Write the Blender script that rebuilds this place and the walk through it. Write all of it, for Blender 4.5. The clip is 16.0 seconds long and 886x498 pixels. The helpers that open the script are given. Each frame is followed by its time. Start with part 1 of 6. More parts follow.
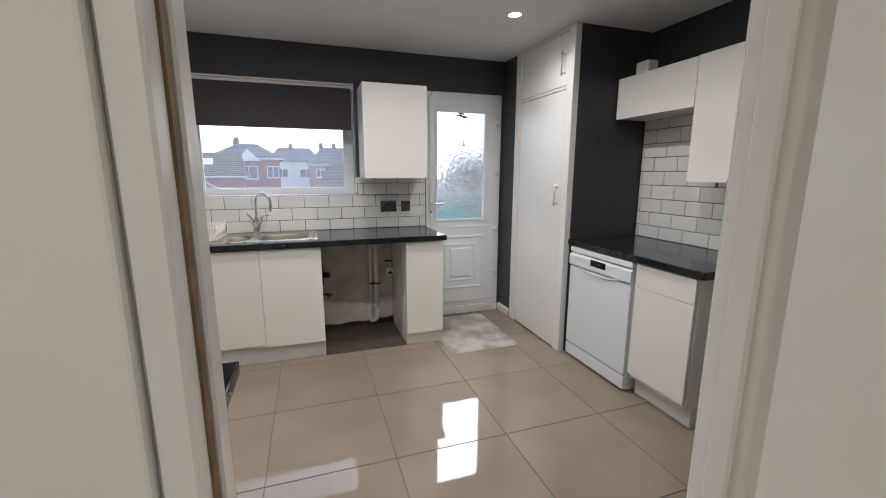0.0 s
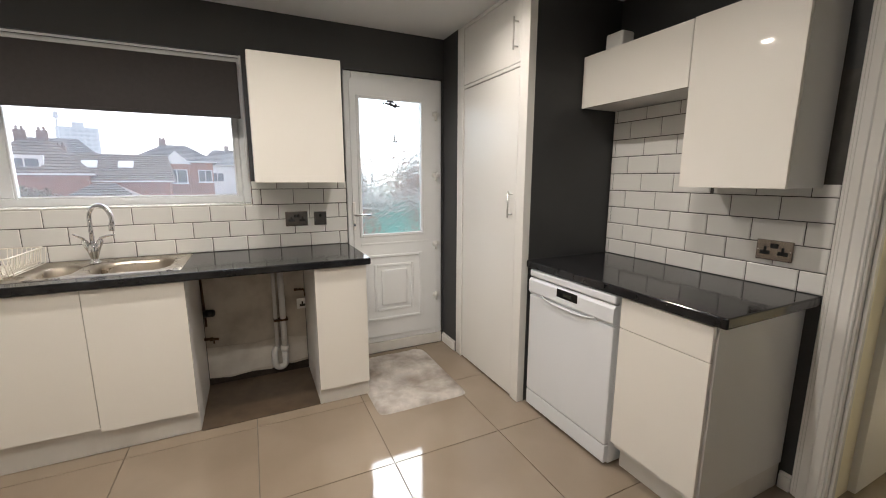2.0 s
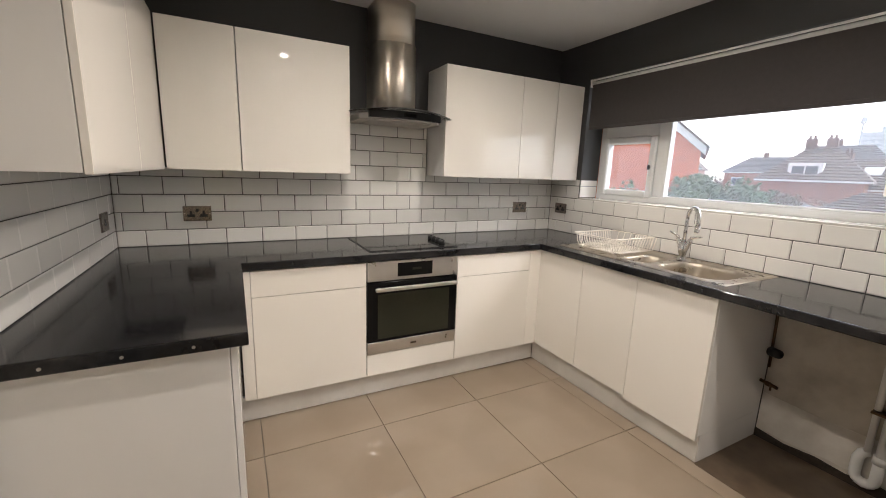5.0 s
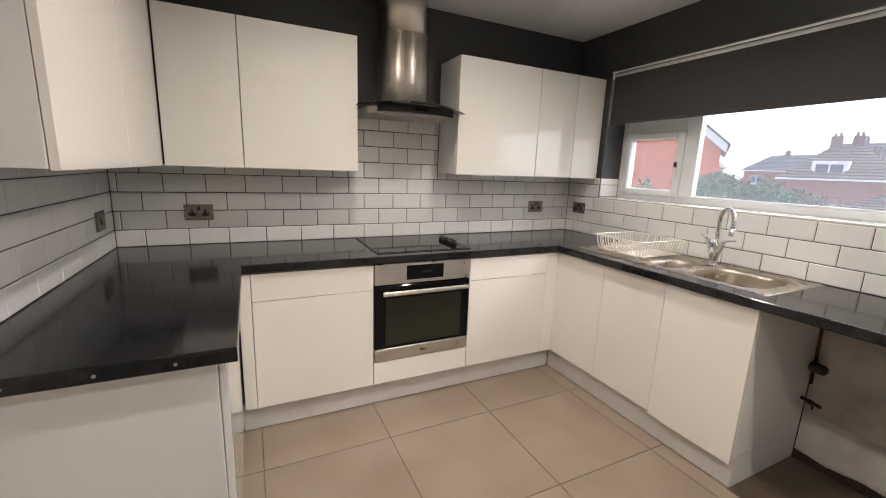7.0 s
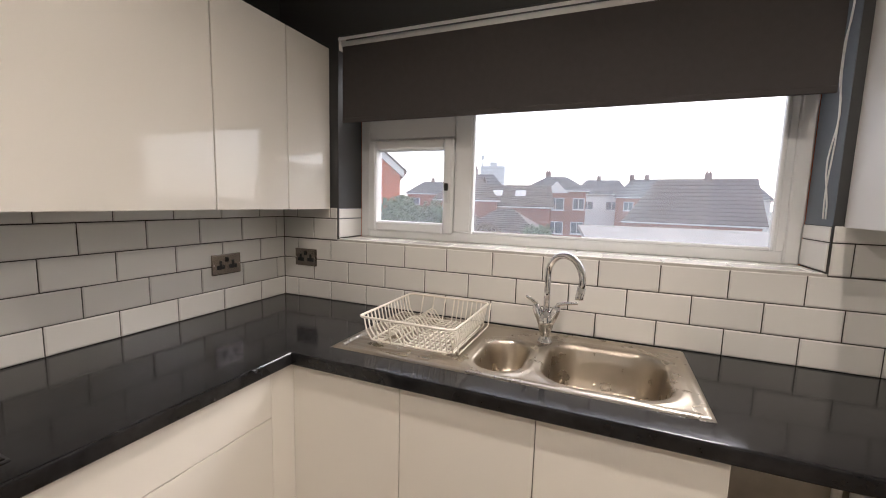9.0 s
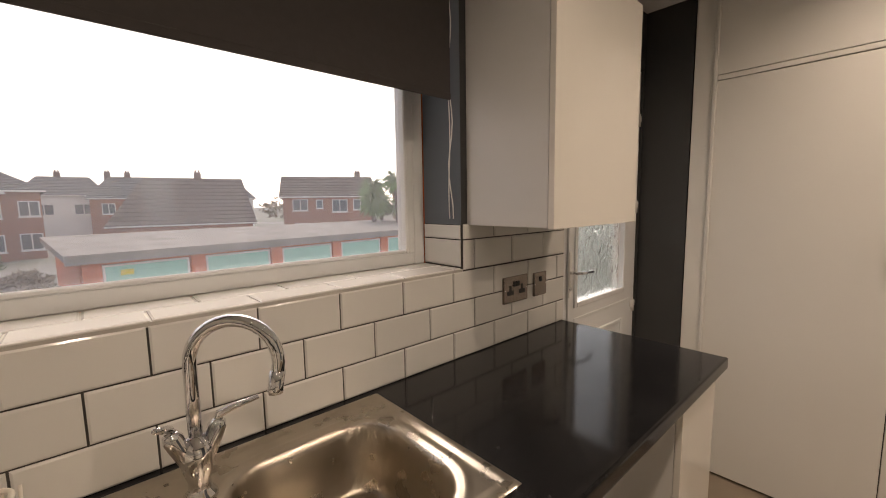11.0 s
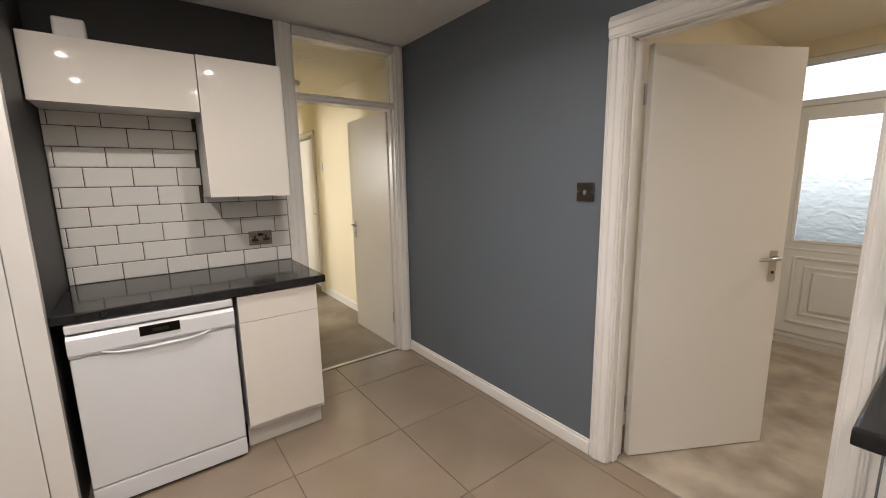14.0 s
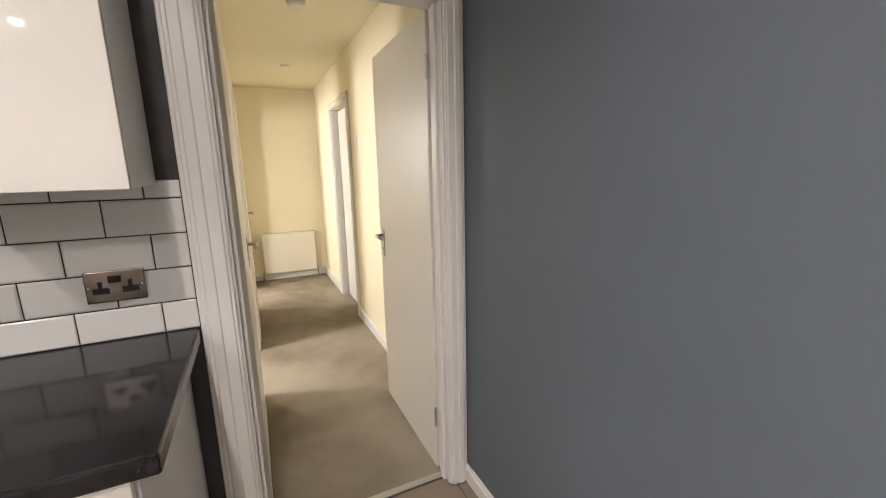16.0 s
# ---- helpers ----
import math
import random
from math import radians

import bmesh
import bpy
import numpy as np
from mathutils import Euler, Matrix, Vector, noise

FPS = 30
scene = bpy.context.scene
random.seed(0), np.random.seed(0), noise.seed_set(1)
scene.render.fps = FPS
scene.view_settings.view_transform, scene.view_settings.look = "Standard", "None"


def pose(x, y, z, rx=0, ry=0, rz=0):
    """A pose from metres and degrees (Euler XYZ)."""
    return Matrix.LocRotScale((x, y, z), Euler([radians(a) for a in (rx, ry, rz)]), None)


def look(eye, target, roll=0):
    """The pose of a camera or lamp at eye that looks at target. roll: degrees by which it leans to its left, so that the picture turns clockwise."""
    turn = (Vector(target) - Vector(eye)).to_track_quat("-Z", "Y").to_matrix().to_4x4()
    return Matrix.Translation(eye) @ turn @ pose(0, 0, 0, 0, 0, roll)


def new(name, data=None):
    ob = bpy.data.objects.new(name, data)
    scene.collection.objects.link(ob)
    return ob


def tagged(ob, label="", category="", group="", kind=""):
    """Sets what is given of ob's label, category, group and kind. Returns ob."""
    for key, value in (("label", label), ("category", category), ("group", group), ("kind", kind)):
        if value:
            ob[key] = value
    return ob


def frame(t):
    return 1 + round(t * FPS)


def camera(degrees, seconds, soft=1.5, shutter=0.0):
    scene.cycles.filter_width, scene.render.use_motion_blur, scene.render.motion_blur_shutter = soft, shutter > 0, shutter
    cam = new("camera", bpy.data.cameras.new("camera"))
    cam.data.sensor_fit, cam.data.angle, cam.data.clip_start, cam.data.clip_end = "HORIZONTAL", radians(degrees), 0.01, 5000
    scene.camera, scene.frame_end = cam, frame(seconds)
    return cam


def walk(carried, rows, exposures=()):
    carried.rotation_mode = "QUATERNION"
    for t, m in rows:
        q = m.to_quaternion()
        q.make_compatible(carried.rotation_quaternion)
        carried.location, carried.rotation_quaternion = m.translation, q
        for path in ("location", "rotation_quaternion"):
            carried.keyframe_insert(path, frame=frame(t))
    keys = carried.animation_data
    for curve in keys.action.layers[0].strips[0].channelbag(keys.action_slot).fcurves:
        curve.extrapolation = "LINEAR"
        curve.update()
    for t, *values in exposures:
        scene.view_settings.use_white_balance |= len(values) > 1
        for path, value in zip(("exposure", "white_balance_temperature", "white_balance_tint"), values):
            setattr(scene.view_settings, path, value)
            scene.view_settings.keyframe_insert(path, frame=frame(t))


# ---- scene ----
cam = camera(95.7, 16.0, soft=1.0)

PATH = [
    (0, (1.755, -3.625, 1.393), (2.375, -1.76, 1.024), 0.1),
    (0.5, (1.815, -3.4, 1.397), (2.622, -1.605, 1.04), 0),
    (1, (1.977, -3.253, 1.402), (2.875, -1.501, 1.051), -0.1),
    (1.5, (2.107, -3.128, 1.399), (3.039, -1.394, 1.047), -0),
    (2, (2.157, -2.96, 1.384), (3.004, -1.182, 1.036), 0.1),
    (2.5, (2.235, -2.765, 1.405), (2.61, -0.835, 1.055), 0.3),
    (3, (2.294, -2.521, 1.391), (2.356, -0.552, 1.046), 0.7),
    (3.5, (2.362, -2.365, 1.391), (1.686, -0.514, 1.048), 1.3),
    (4, (2.438, -2.414, 1.379), (1.236, -0.855, 1.027), 1.6),
    (4.5, (2.606, -2.51, 1.388), (1.046, -1.314, 1.02), 1.9),
    (5, (2.793, -2.534, 1.392), (1.052, -1.626, 1.012), 2.0),
    (5.2, (2.857, -2.555, 1.385), (1.084, -1.711, 1.004), 2.0),
    (7.3, (2.555, -2.422, 1.39), (0.796, -1.559, 0.991), 2.2),
    (7.5, (2.452, -2.368, 1.386), (0.789, -1.318, 1.021), 2.3),
    (8, (2.162, -2.147, 1.371), (0.736, -0.782, 1.047), 1.7),
    (8.2, (2.039, -2.041, 1.399), (0.7, -0.585, 1.096), 1.5),
    (10.3, (1.09, -1.05, 1.408), (1.666, 0.856, 1.224), 0.7),
    (10.5, (1.108, -1.021, 1.432), (1.869, 0.817, 1.226), 0.3),
    (11, (1.233, -0.947, 1.43), (2.559, 0.533, 1.206), -0.9),
    (11.5, (1.316, -0.952, 1.46), (3.127, -0.146, 1.19), -1.2),
    (12, (1.344, -0.963, 1.456), (3.323, -0.988, 1.165), -1.2),
    (12.5, (1.289, -1.089, 1.468), (3.166, -1.701, 1.143), -1.5),
    (13, (1.245, -1.167, 1.462), (2.959, -2.143, 1.126), -1.4),
    (13.5, (1.264, -1.245, 1.438), (2.871, -2.388, 1.105), -1.2),
    (14, (1.455, -1.422, 1.414), (3.036, -2.601, 1.079), -1.0),
    (14.5, (1.748, -1.629, 1.407), (3.319, -2.816, 1.055), -0.9),
    (15, (2.091, -1.824, 1.398), (3.664, -3.002, 1.025), -1.1),
    (15.5, (2.438, -2.13, 1.379), (4.085, -3.207, 1.02), -1.4),
    (16, (2.845, -2.388, 1.375), (4.622, -3.222, 0.984), -1.2),
]
EXPOSURES = [
    (0, 1.58, 5500, 11), (0.5, 1.75, 5600, 10), (1, 1.78, 5800, 10), (2, 1.75, 6100, 11), (4, 1.75, 6200, 14), (5, 1.88, 6200, 13), (8, 1.85, 6000, 13),
    (10.3, 1.0, 7200, 19), (11, 0.92, 7500, 19), (11.5, 1.2, 7600, 19), (12.5, 1.75, 6300, 13), (14.5, 1.78, 6100, 15), (15.5, 2.1, 5950, 15), (16, 2.2, 5950, 16),
]
walk(cam, [(t, look(eye, target, roll)) for t, eye, target, roll in PATH], EXPOSURES)

# ---- world, sun, lamps ----
W = bpy.data.worlds.new("overcast_sky")
scene.world = W
W.use_nodes = True
wn, wl = W.node_tree.nodes, W.node_tree.links
wn.clear()
sky = wn.new("ShaderNodeTexSky")
sky.sky_type = "NISHITA"
sky.sun_disc = False
sky.sun_elevation, sky.sun_rotation = radians(42), radians(25)
sky.air_density, sky.dust_density, sky.ozone_density = 1.0, 1.2, 1.0
grey = wn.new("ShaderNodeHueSaturation")
grey.inputs["Saturation"].default_value = 0.32
bg = wn.new("ShaderNodeBackground")
bg.inputs["Strength"].default_value = 0.125
wo = wn.new("ShaderNodeOutputWorld")
wl.new(sky.outputs[0], grey.inputs["Color"])
wl.new(grey.outputs[0], bg.inputs["Color"])
wl.new(bg.outputs[0], wo.inputs["Surface"])

sun = new("sun", bpy.data.lights.new("sun", "SUN"))
sun.data.energy, sun.data.angle, sun.data.color = 0.65, radians(25), (1, 0.96, 0.9)
sun.matrix_world = look((9.5, 20.5, 20), (0, 0, 0))


def lamp(name, x, y, z, power, size, color, target, size_y=0.0, spread=180):
    d = bpy.data.lights.new(name, "AREA")
    d.energy, d.color, d.size, d.spread = power, color, size, radians(spread)
    d.shape = "RECTANGLE" if size_y else "DISK"
    if size_y:
        d.size_y = size_y
    ob = new(name, d)
    ob.matrix_world = look((x, y, z), target)
    return ob


WARM = (1.0, 0.885, 0.75)
DAY = (0.93, 0.97, 1.0)
SPOTS = [(x, y) for x in (1.15, 2.12, 3.1) for y in (-1.06, -2.05)]
CEIL = 2.42
for sx, sy in SPOTS:
    lamp("downlight_lamp", sx, sy, CEIL - 0.012, 2.05, 0.045, WARM, (sx, sy + 0.0001, 0), spread=150)
# daylight of the side rooms' windows along the corridor
lamp("side_room_window_light", 5.9, -0.9, 1.6, 12, 0.4, (1.0, 0.94, 0.84), (5.8, -3, 0.8), 0.9)
lamp("end_room_window_light", 7.7, -0.9, 1.6, 14, 0.4, (1.0, 0.94, 0.82), (7.7, -3, 0.9), 0.9)
# added fill under the hall ceiling, with no fitting there
lamp("hall_fill_light", 1.2, -4.6, 2.36, 4.3, 0.25, WARM, (1.2, -4.6001, 0))


# ---- materials ----
def mat(name, color, rough=0.5, metal=0.0, var=0.06, scale=3.0, bump=0.0, bscale=60.0, rand=0.0, coat=0.0, spec=0.5,
        stain=None, stain_scale=1.5, stain_amt=0.0, rvar=0.0, detail=6.0):
    """A surface with colour drift, optional stains, fine relief and a random shade for each object."""
    m = bpy.data.materials.new(name)
    m.use_nodes = True
    n, l = m.node_tree.nodes, m.node_tree.links
    b = n["Principled BSDF"]
    b.inputs["Metallic"].default_value = metal
    b.inputs["Roughness"].default_value = rough
    b.inputs["Coat Weight"].default_value = coat
    b.inputs["Coat Roughness"].default_value = 0.05
    b.inputs["Specular IOR Level"].default_value = spec
    tc = n.new("ShaderNodeTexCoord")
    base = n.new("ShaderNodeRGB")
    base.outputs[0].default_value = (*color, 1)
    src = base.outputs[0]
    t1 = n.new("ShaderNodeTexNoise")
    t1.inputs["Scale"].default_value, t1.inputs["Detail"].default_value = scale, detail
    l.new(tc.outputs["Object"], t1.inputs["Vector"])
    if stain:
        t2 = n.new("ShaderNodeTexNoise")
        t2.inputs["Scale"].default_value, t2.inputs["Detail"].default_value = stain_scale, 8
        l.new(tc.outputs["Object"], t2.inputs["Vector"])
        r2 = n.new("ShaderNodeMapRange")
        r2.inputs["From Min"].default_value, r2.inputs["From Max"].default_value = 0.42, 0.7
        r2.inputs["To Max"].default_value = stain_amt
        l.new(t2.outputs["Fac"], r2.inputs["Value"])
        mx = n.new("ShaderNodeMixRGB")
        mx.inputs["Color2"].default_value = (*stain, 1)
        l.new(r2.outputs[0], mx.inputs["Fac"])
        l.new(src, mx.inputs["Color1"])
        src = mx.outputs[0]
    hsv = n.new("ShaderNodeHueSaturation")
    mr = n.new("ShaderNodeMapRange")
    mr.inputs["From Min"].default_value, mr.inputs["From Max"].default_value = 0.25, 0.75
    mr.inputs["To Min"].default_value, mr.inputs["To Max"].default_value = 1 - var, 1 + var
    l.new(t1.outputs["Fac"], mr.inputs["Value"])
    val = mr.outputs[0]
    if rand:
        oi = n.new("ShaderNodeObjectInfo")
        ma = n.new("ShaderNodeMapRange")
        ma.inputs["To Min"].default_value, ma.inputs["To Max"].default_value = 1 - rand, 1 + rand
        l.new(oi.outputs["Random"], ma.inputs["Value"])
        mu = n.new("ShaderNodeMath")
        mu.operation = "MULTIPLY"
        l.new(val, mu.inputs[0])
        l.new(ma.outputs[0], mu.inputs[1])
        val = mu.outputs[0]
    l.new(val, hsv.inputs["Value"])
    l.new(src, hsv.inputs["Color"])
    l.new(hsv.outputs[0], b.inputs["Base Color"])
    if rvar:
        rr = n.new("ShaderNodeMapRange")
        rr.inputs["From Min"].default_value, rr.inputs["From Max"].default_value = 0.3, 0.7
        rr.inputs["To Min"].default_value, rr.inputs["To Max"].default_value = max(rough - rvar, 0.02), rough + rvar
        l.new(t1.outputs["Fac"], rr.inputs["Value"])
        l.new(rr.outputs[0], b.inputs["Roughness"])
    if bump:
        t3 = n.new("ShaderNodeTexNoise")
        t3.inputs["Scale"].default_value, t3.inputs["Detail"].default_value = bscale, 4
        l.new(tc.outputs["Object"], t3.inputs["Vector"])
        bp = n.new("ShaderNodeBump")
        bp.inputs["Strength"].default_value, bp.inputs["Distance"].default_value = bump, 0.004
        l.new(t3.outputs["Fac"], bp.inputs["Height"])
        l.new(bp.outputs[0], b.inputs["Normal"])
    return m


def glass_mat(name, rough=0.0, tint=(1, 1, 1), bump=0.0, bscale=20.0):
    m = bpy.data.materials.new(name)
    m.use_nodes = True
    n, l = m.node_tree.nodes, m.node_tree.links
    b = n["Principled BSDF"]
    b.inputs["Base Color"].default_value = (*tint, 1)
    b.inputs["Transmission Weight"].default_value = 1.0
    b.inputs["Roughness"].default_value = rough
    b.inputs["IOR"].default_value = 1.45
    if bump:
        tc = n.new("ShaderNodeTexCoord")
        v = n.new("ShaderNodeTexVoronoi")
        v.feature = "SMOOTH_F1"
        v.inputs["Scale"].default_value = bscale
        l.new(tc.outputs["Object"], v.inputs["Vector"])
        bp = n.new("ShaderNodeBump")
        bp.inputs["Strength"].default_value, bp.inputs["Distance"].default_value = bump, 0.01
        l.new(v.outputs["Distance"], bp.inputs["Height"])
        l.new(bp.outputs[0], b.inputs["Normal"])
    return m


def glow_mat(name, color, strength):
    m = bpy.data.materials.new(name)
    m.use_nodes = True
    b = m.node_tree.nodes["Principled BSDF"]
    b.inputs["Base Color"].default_value = (0.8, 0.8, 0.8, 1)
    b.inputs["Emission Color"].default_value = (*color, 1)
    b.inputs["Emission Strength"].default_value = strength
    return m


M_DARK = mat("charcoal_wall_paint", (0.043, 0.044, 0.045), 0.55, var=0.05, scale=1.2, bump=0.12, bscale=220, rvar=0.06)
# lit copy of the charcoal paint: window daylight is in its lighter, bluer colour
M_DARKLIT = mat("charcoal_wall_paint_daylit", (0.133, 0.157, 0.186), 0.6, var=0.05, scale=1.2, bump=0.12, bscale=220, rvar=0.06)
M_CEIL = mat("white_ceiling_paint", (0.74, 0.74, 0.73), 0.45, var=0.03, scale=1.0, bump=0.08, bscale=120)
M_CREAM = mat("cream_wall_paint", (0.82, 0.75, 0.56), 0.6, var=0.04, scale=0.9, bump=0.1, bscale=160)
M_HALL = mat("off_white_hall_paint", (0.82, 0.74, 0.57), 0.55, var=0.04, scale=0.9, bump=0.08, bscale=160)
M_GLOSSW = mat("gloss_white_door", (0.82, 0.79, 0.73), 0.04, var=0.015, scale=0.8, coat=0.3, rand=0.015)
M_CARC = mat("white_melamine", (0.74, 0.73, 0.71), 0.35, var=0.03, scale=2, rand=0.02)
M_PLINTH = mat("plinth_white", (0.70, 0.68, 0.64), 0.3, var=0.05, scale=4, stain=(0.4, 0.36, 0.3), stain_scale=5, stain_amt=0.25)
M_WORK = mat("black_laminate_worktop", (0.010, 0.010, 0.011), 0.11, var=0.35, scale=45, rvar=0.04, bump=0.008, bscale=180, spec=0.34,
             stain=(0.035, 0.035, 0.038), stain_scale=7, stain_amt=0.45)
M_TILEW = mat("white_metro_tile", (0.76, 0.75, 0.72), 0.09, var=0.02, scale=3, rand=0.035, bump=0.02, bscale=9)
M_GROUT = mat("dark_grout", (0.06, 0.056, 0.05), 0.85, var=0.3, scale=14)
M_FLOORT = mat("polished_beige_tile", (0.265, 0.21, 0.155), 0.045, var=0.05, scale=2.2, rand=0.035, rvar=0.025, bump=0.008, bscale=4,
               stain=(0.31, 0.26, 0.20), stain_scale=3, stain_amt=0.4)
M_FGROUT = mat("floor_grout", (0.135, 0.115, 0.095), 0.9, var=0.3, scale=10)
M_TRIM = mat("white_gloss_trim", (0.83, 0.815, 0.78), 0.22, var=0.015, scale=3, bump=0.012, bscale=25, stain=(0.7, 0.66, 0.58), stain_scale=4, stain_amt=0.12)
M_UPVC = mat("white_upvc", (0.78, 0.79, 0.79), 0.28, var=0.02, scale=4)
M_DOORP = mat("painted_flush_door", (0.78, 0.755, 0.70), 0.32, var=0.025, scale=1.4, bump=0.04, bscale=30)
M_CUP = mat("cupboard_white_paint", (0.79, 0.775, 0.74), 0.2, var=0.025, scale=1.4, bump=0.03, bscale=18)
M_CHROME = mat("chrome", (0.78, 0.78, 0.79), 0.06, metal=1, var=0.02)
M_STEEL = mat("brushed_steel", (0.58, 0.565, 0.54), 0.32, metal=1, var=0.08, scale=9, bump=0.04, bscale=90, rvar=0.06)
M_SINK = mat("sink_steel", (0.47, 0.42, 0.35), 0.3, metal=1, var=0.08, scale=16, bump=0.006, bscale=120, rvar=0.05)
M_BLACKG = mat("black_glass", (0.006, 0.006, 0.006), 0.05, var=0.2, scale=3, spec=0.13)
M_JET = mat("jet_black_plastic", (0.006, 0.006, 0.006), 0.35, var=0.2, scale=20, spec=0.2)
M_OVENG = mat("oven_window_glass", (0.026, 0.026, 0.018), 0.08, var=0.15, scale=3, spec=0.16)
M_BLACKP = mat("black_plastic", (0.015, 0.015, 0.015), 0.4, var=0.2, scale=20)
M_NICKEL = mat("black_nickel_plate", (0.27, 0.235, 0.21), 0.22, metal=1, var=0.1, scale=20)
M_WHITEP = mat("white_plastic", (0.78, 0.77, 0.74), 0.35, var=0.03, scale=8)
M_APPL = mat("white_enamel", (0.74, 0.76, 0.79), 0.2, var=0.015, scale=3)
M_BLIND = mat("charcoal_blind_fabric", (0.060, 0.054, 0.053), 0.85, var=0.06, scale=40, bump=0.2, bscale=700)
M_RACK = mat("cream_coated_wire", (0.80, 0.76, 0.68), 0.35, var=0.04, scale=12)
M_MAT = mat("shaggy_grey_mat", (0.47, 0.43, 0.39), 0.95, var=0.2, scale=16, stain=(0.19, 0.155, 0.12), stain_scale=4.5, stain_amt=0.95, bump=0.8, bscale=120)
M_HCARPET = mat("pale_hall_carpet", (0.44, 0.385, 0.31), 0.97, var=0.12, scale=7, stain=(0.22, 0.18, 0.135), stain_scale=4, stain_amt=0.8, bump=0.5, bscale=380)
# its large dark blotches also imitate shade between the doorways' light patches
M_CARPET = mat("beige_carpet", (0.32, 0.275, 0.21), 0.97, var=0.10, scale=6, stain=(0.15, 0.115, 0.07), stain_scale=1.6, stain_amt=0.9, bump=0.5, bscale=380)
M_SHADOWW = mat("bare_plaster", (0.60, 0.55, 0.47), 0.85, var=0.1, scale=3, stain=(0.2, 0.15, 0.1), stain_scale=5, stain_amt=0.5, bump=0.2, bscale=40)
M_PALEW = mat("pale_paint_patch", (0.66, 0.62, 0.55), 0.7, var=0.06, scale=4, stain=(0.3, 0.24, 0.18), stain_scale=9, stain_amt=0.3)
M_LOWEDGE = mat("dark_floor_edge", (0.035, 0.025, 0.018), 0.9, var=0.5, scale=25, bump=0.6, bscale=60)
M_COPPER = mat("tarnished_valve", (0.10, 0.06, 0.035), 0.4, metal=1, var=0.3, scale=30)
M_GLASS = glass_mat("clear_pane")
# outdoor haze imitated in the clear panes by a pale translucent mix
dn, dlk = M_GLASS.node_tree.nodes, M_GLASS.node_tree.links
haze, haze_mix = dn.new("ShaderNodeBsdfTranslucent"), dn.new("ShaderNodeMixShader")
haze.inputs["Color"].default_value = (0.86, 0.9, 1.0, 1)
haze_noise, haze_range = dn.new("ShaderNodeTexNoise"), dn.new("ShaderNodeMapRange")
haze_noise.inputs["Scale"].default_value = 2.5
haze_range.inputs["To Min"].default_value, haze_range.inputs["To Max"].default_value = 0.045, 0.085
dlk.new(haze_noise.outputs["Fac"], haze_range.inputs["Value"])
dlk.new(haze_range.outputs[0], haze_mix.inputs["Fac"])
dlk.new(dn["Principled BSDF"].outputs[0], haze_mix.inputs[1])
dlk.new(haze.outputs[0], haze_mix.inputs[2])
dlk.new(haze_mix.outputs[0], dn["Material Output"].inputs["Surface"])
M_FROST = glass_mat("patterned_pane", 0.19, (0.90, 0.97, 0.98), 0.6, 24)
# arched ripples: the cells of the pattern bend and stretch
fn, fl = M_FROST.node_tree.nodes, M_FROST.node_tree.links
fcell = next(n for n in fn if n.bl_idname == "ShaderNodeTexVoronoi")
fwarp, fadd, fcoord = fn.new("ShaderNodeTexNoise"), fn.new("ShaderNodeMixRGB"), fn.new("ShaderNodeTexCoord")
fwarp.inputs["Scale"].default_value = 9.0
fadd.blend_type = "LINEAR_LIGHT"
fadd.inputs["Fac"].default_value = 0.06
fl.new(fcoord.outputs["Object"], fwarp.inputs["Vector"])
fl.new(fcoord.outputs["Object"], fadd.inputs["Color1"])
fl.new(fwarp.outputs["Color"], fadd.inputs["Color2"])
fl.new(fadd.outputs[0], fcell.inputs["Vector"])
M_HOODG = glass_mat("smoked_hood_glass", 0.02, (0.66, 0.67, 0.66))
# steel brushed round the duct: lights draw out into upright streaks
M_HOUSING = mat("hood_grey_paint", (0.46, 0.44, 0.41), 0.45, var=0.04, scale=3)
M_DUCT = mat("duct_steel", (0.78, 0.72, 0.63), 0.36, metal=1, var=0.05, scale=3)
db = M_DUCT.node_tree.nodes["Principled BSDF"]
tg = M_DUCT.node_tree.nodes.new("ShaderNodeTangent")
tg.direction_type, tg.axis = "RADIAL", "Z"
db.inputs["Anisotropic"].default_value, db.inputs["Anisotropic Rotation"].default_value = 0.9, 0.25
M_DUCT.node_tree.links.new(tg.outputs[0], db.inputs["Tangent"])
M_LAMPG = glow_mat("lamp_glow", (1, 0.9, 0.76), 45)
M_RADI = mat("radiator_enamel", (0.80, 0.76, 0.66), 0.3, var=0.02)
# outside
M_BRICKO = mat("orange_brick", (0.60, 0.155, 0.055), 0.85, var=0.12, scale=5, bump=0.3, bscale=12)
M_BRICKR = mat("red_brick", (0.32, 0.155, 0.105), 0.85, var=0.2, scale=4)
M_STACK = mat("sooty_chimney_brick", (0.17, 0.115, 0.095), 0.9, var=0.25, scale=3)
M_ROOFT = mat("brown_roof_tiles", (0.13, 0.105, 0.09), 0.85, var=0.2, scale=3, bump=0.3, bscale=10, rand=0.12)
M_ROOFS = mat("grey_roof_slate", (0.11, 0.11, 0.115), 0.8, var=0.2, scale=3, rand=0.1)
M_FELT = mat("grey_felt_roof", (0.28, 0.26, 0.24), 0.9, var=0.2, scale=1.2, stain=(0.16, 0.15, 0.13), stain_scale=0.8, stain_amt=0.6)
M_TEAL = mat("teal_garage_door", (0.28, 0.62, 0.53), 0.5, var=0.05, scale=2, rand=0.04)
M_RENDERW = mat("white_render", (0.72, 0.72, 0.70), 0.7, var=0.06, scale=1)
M_WINDARK = mat("far_window_glass", (0.10, 0.12, 0.14), 0.1, var=0.2, scale=2)
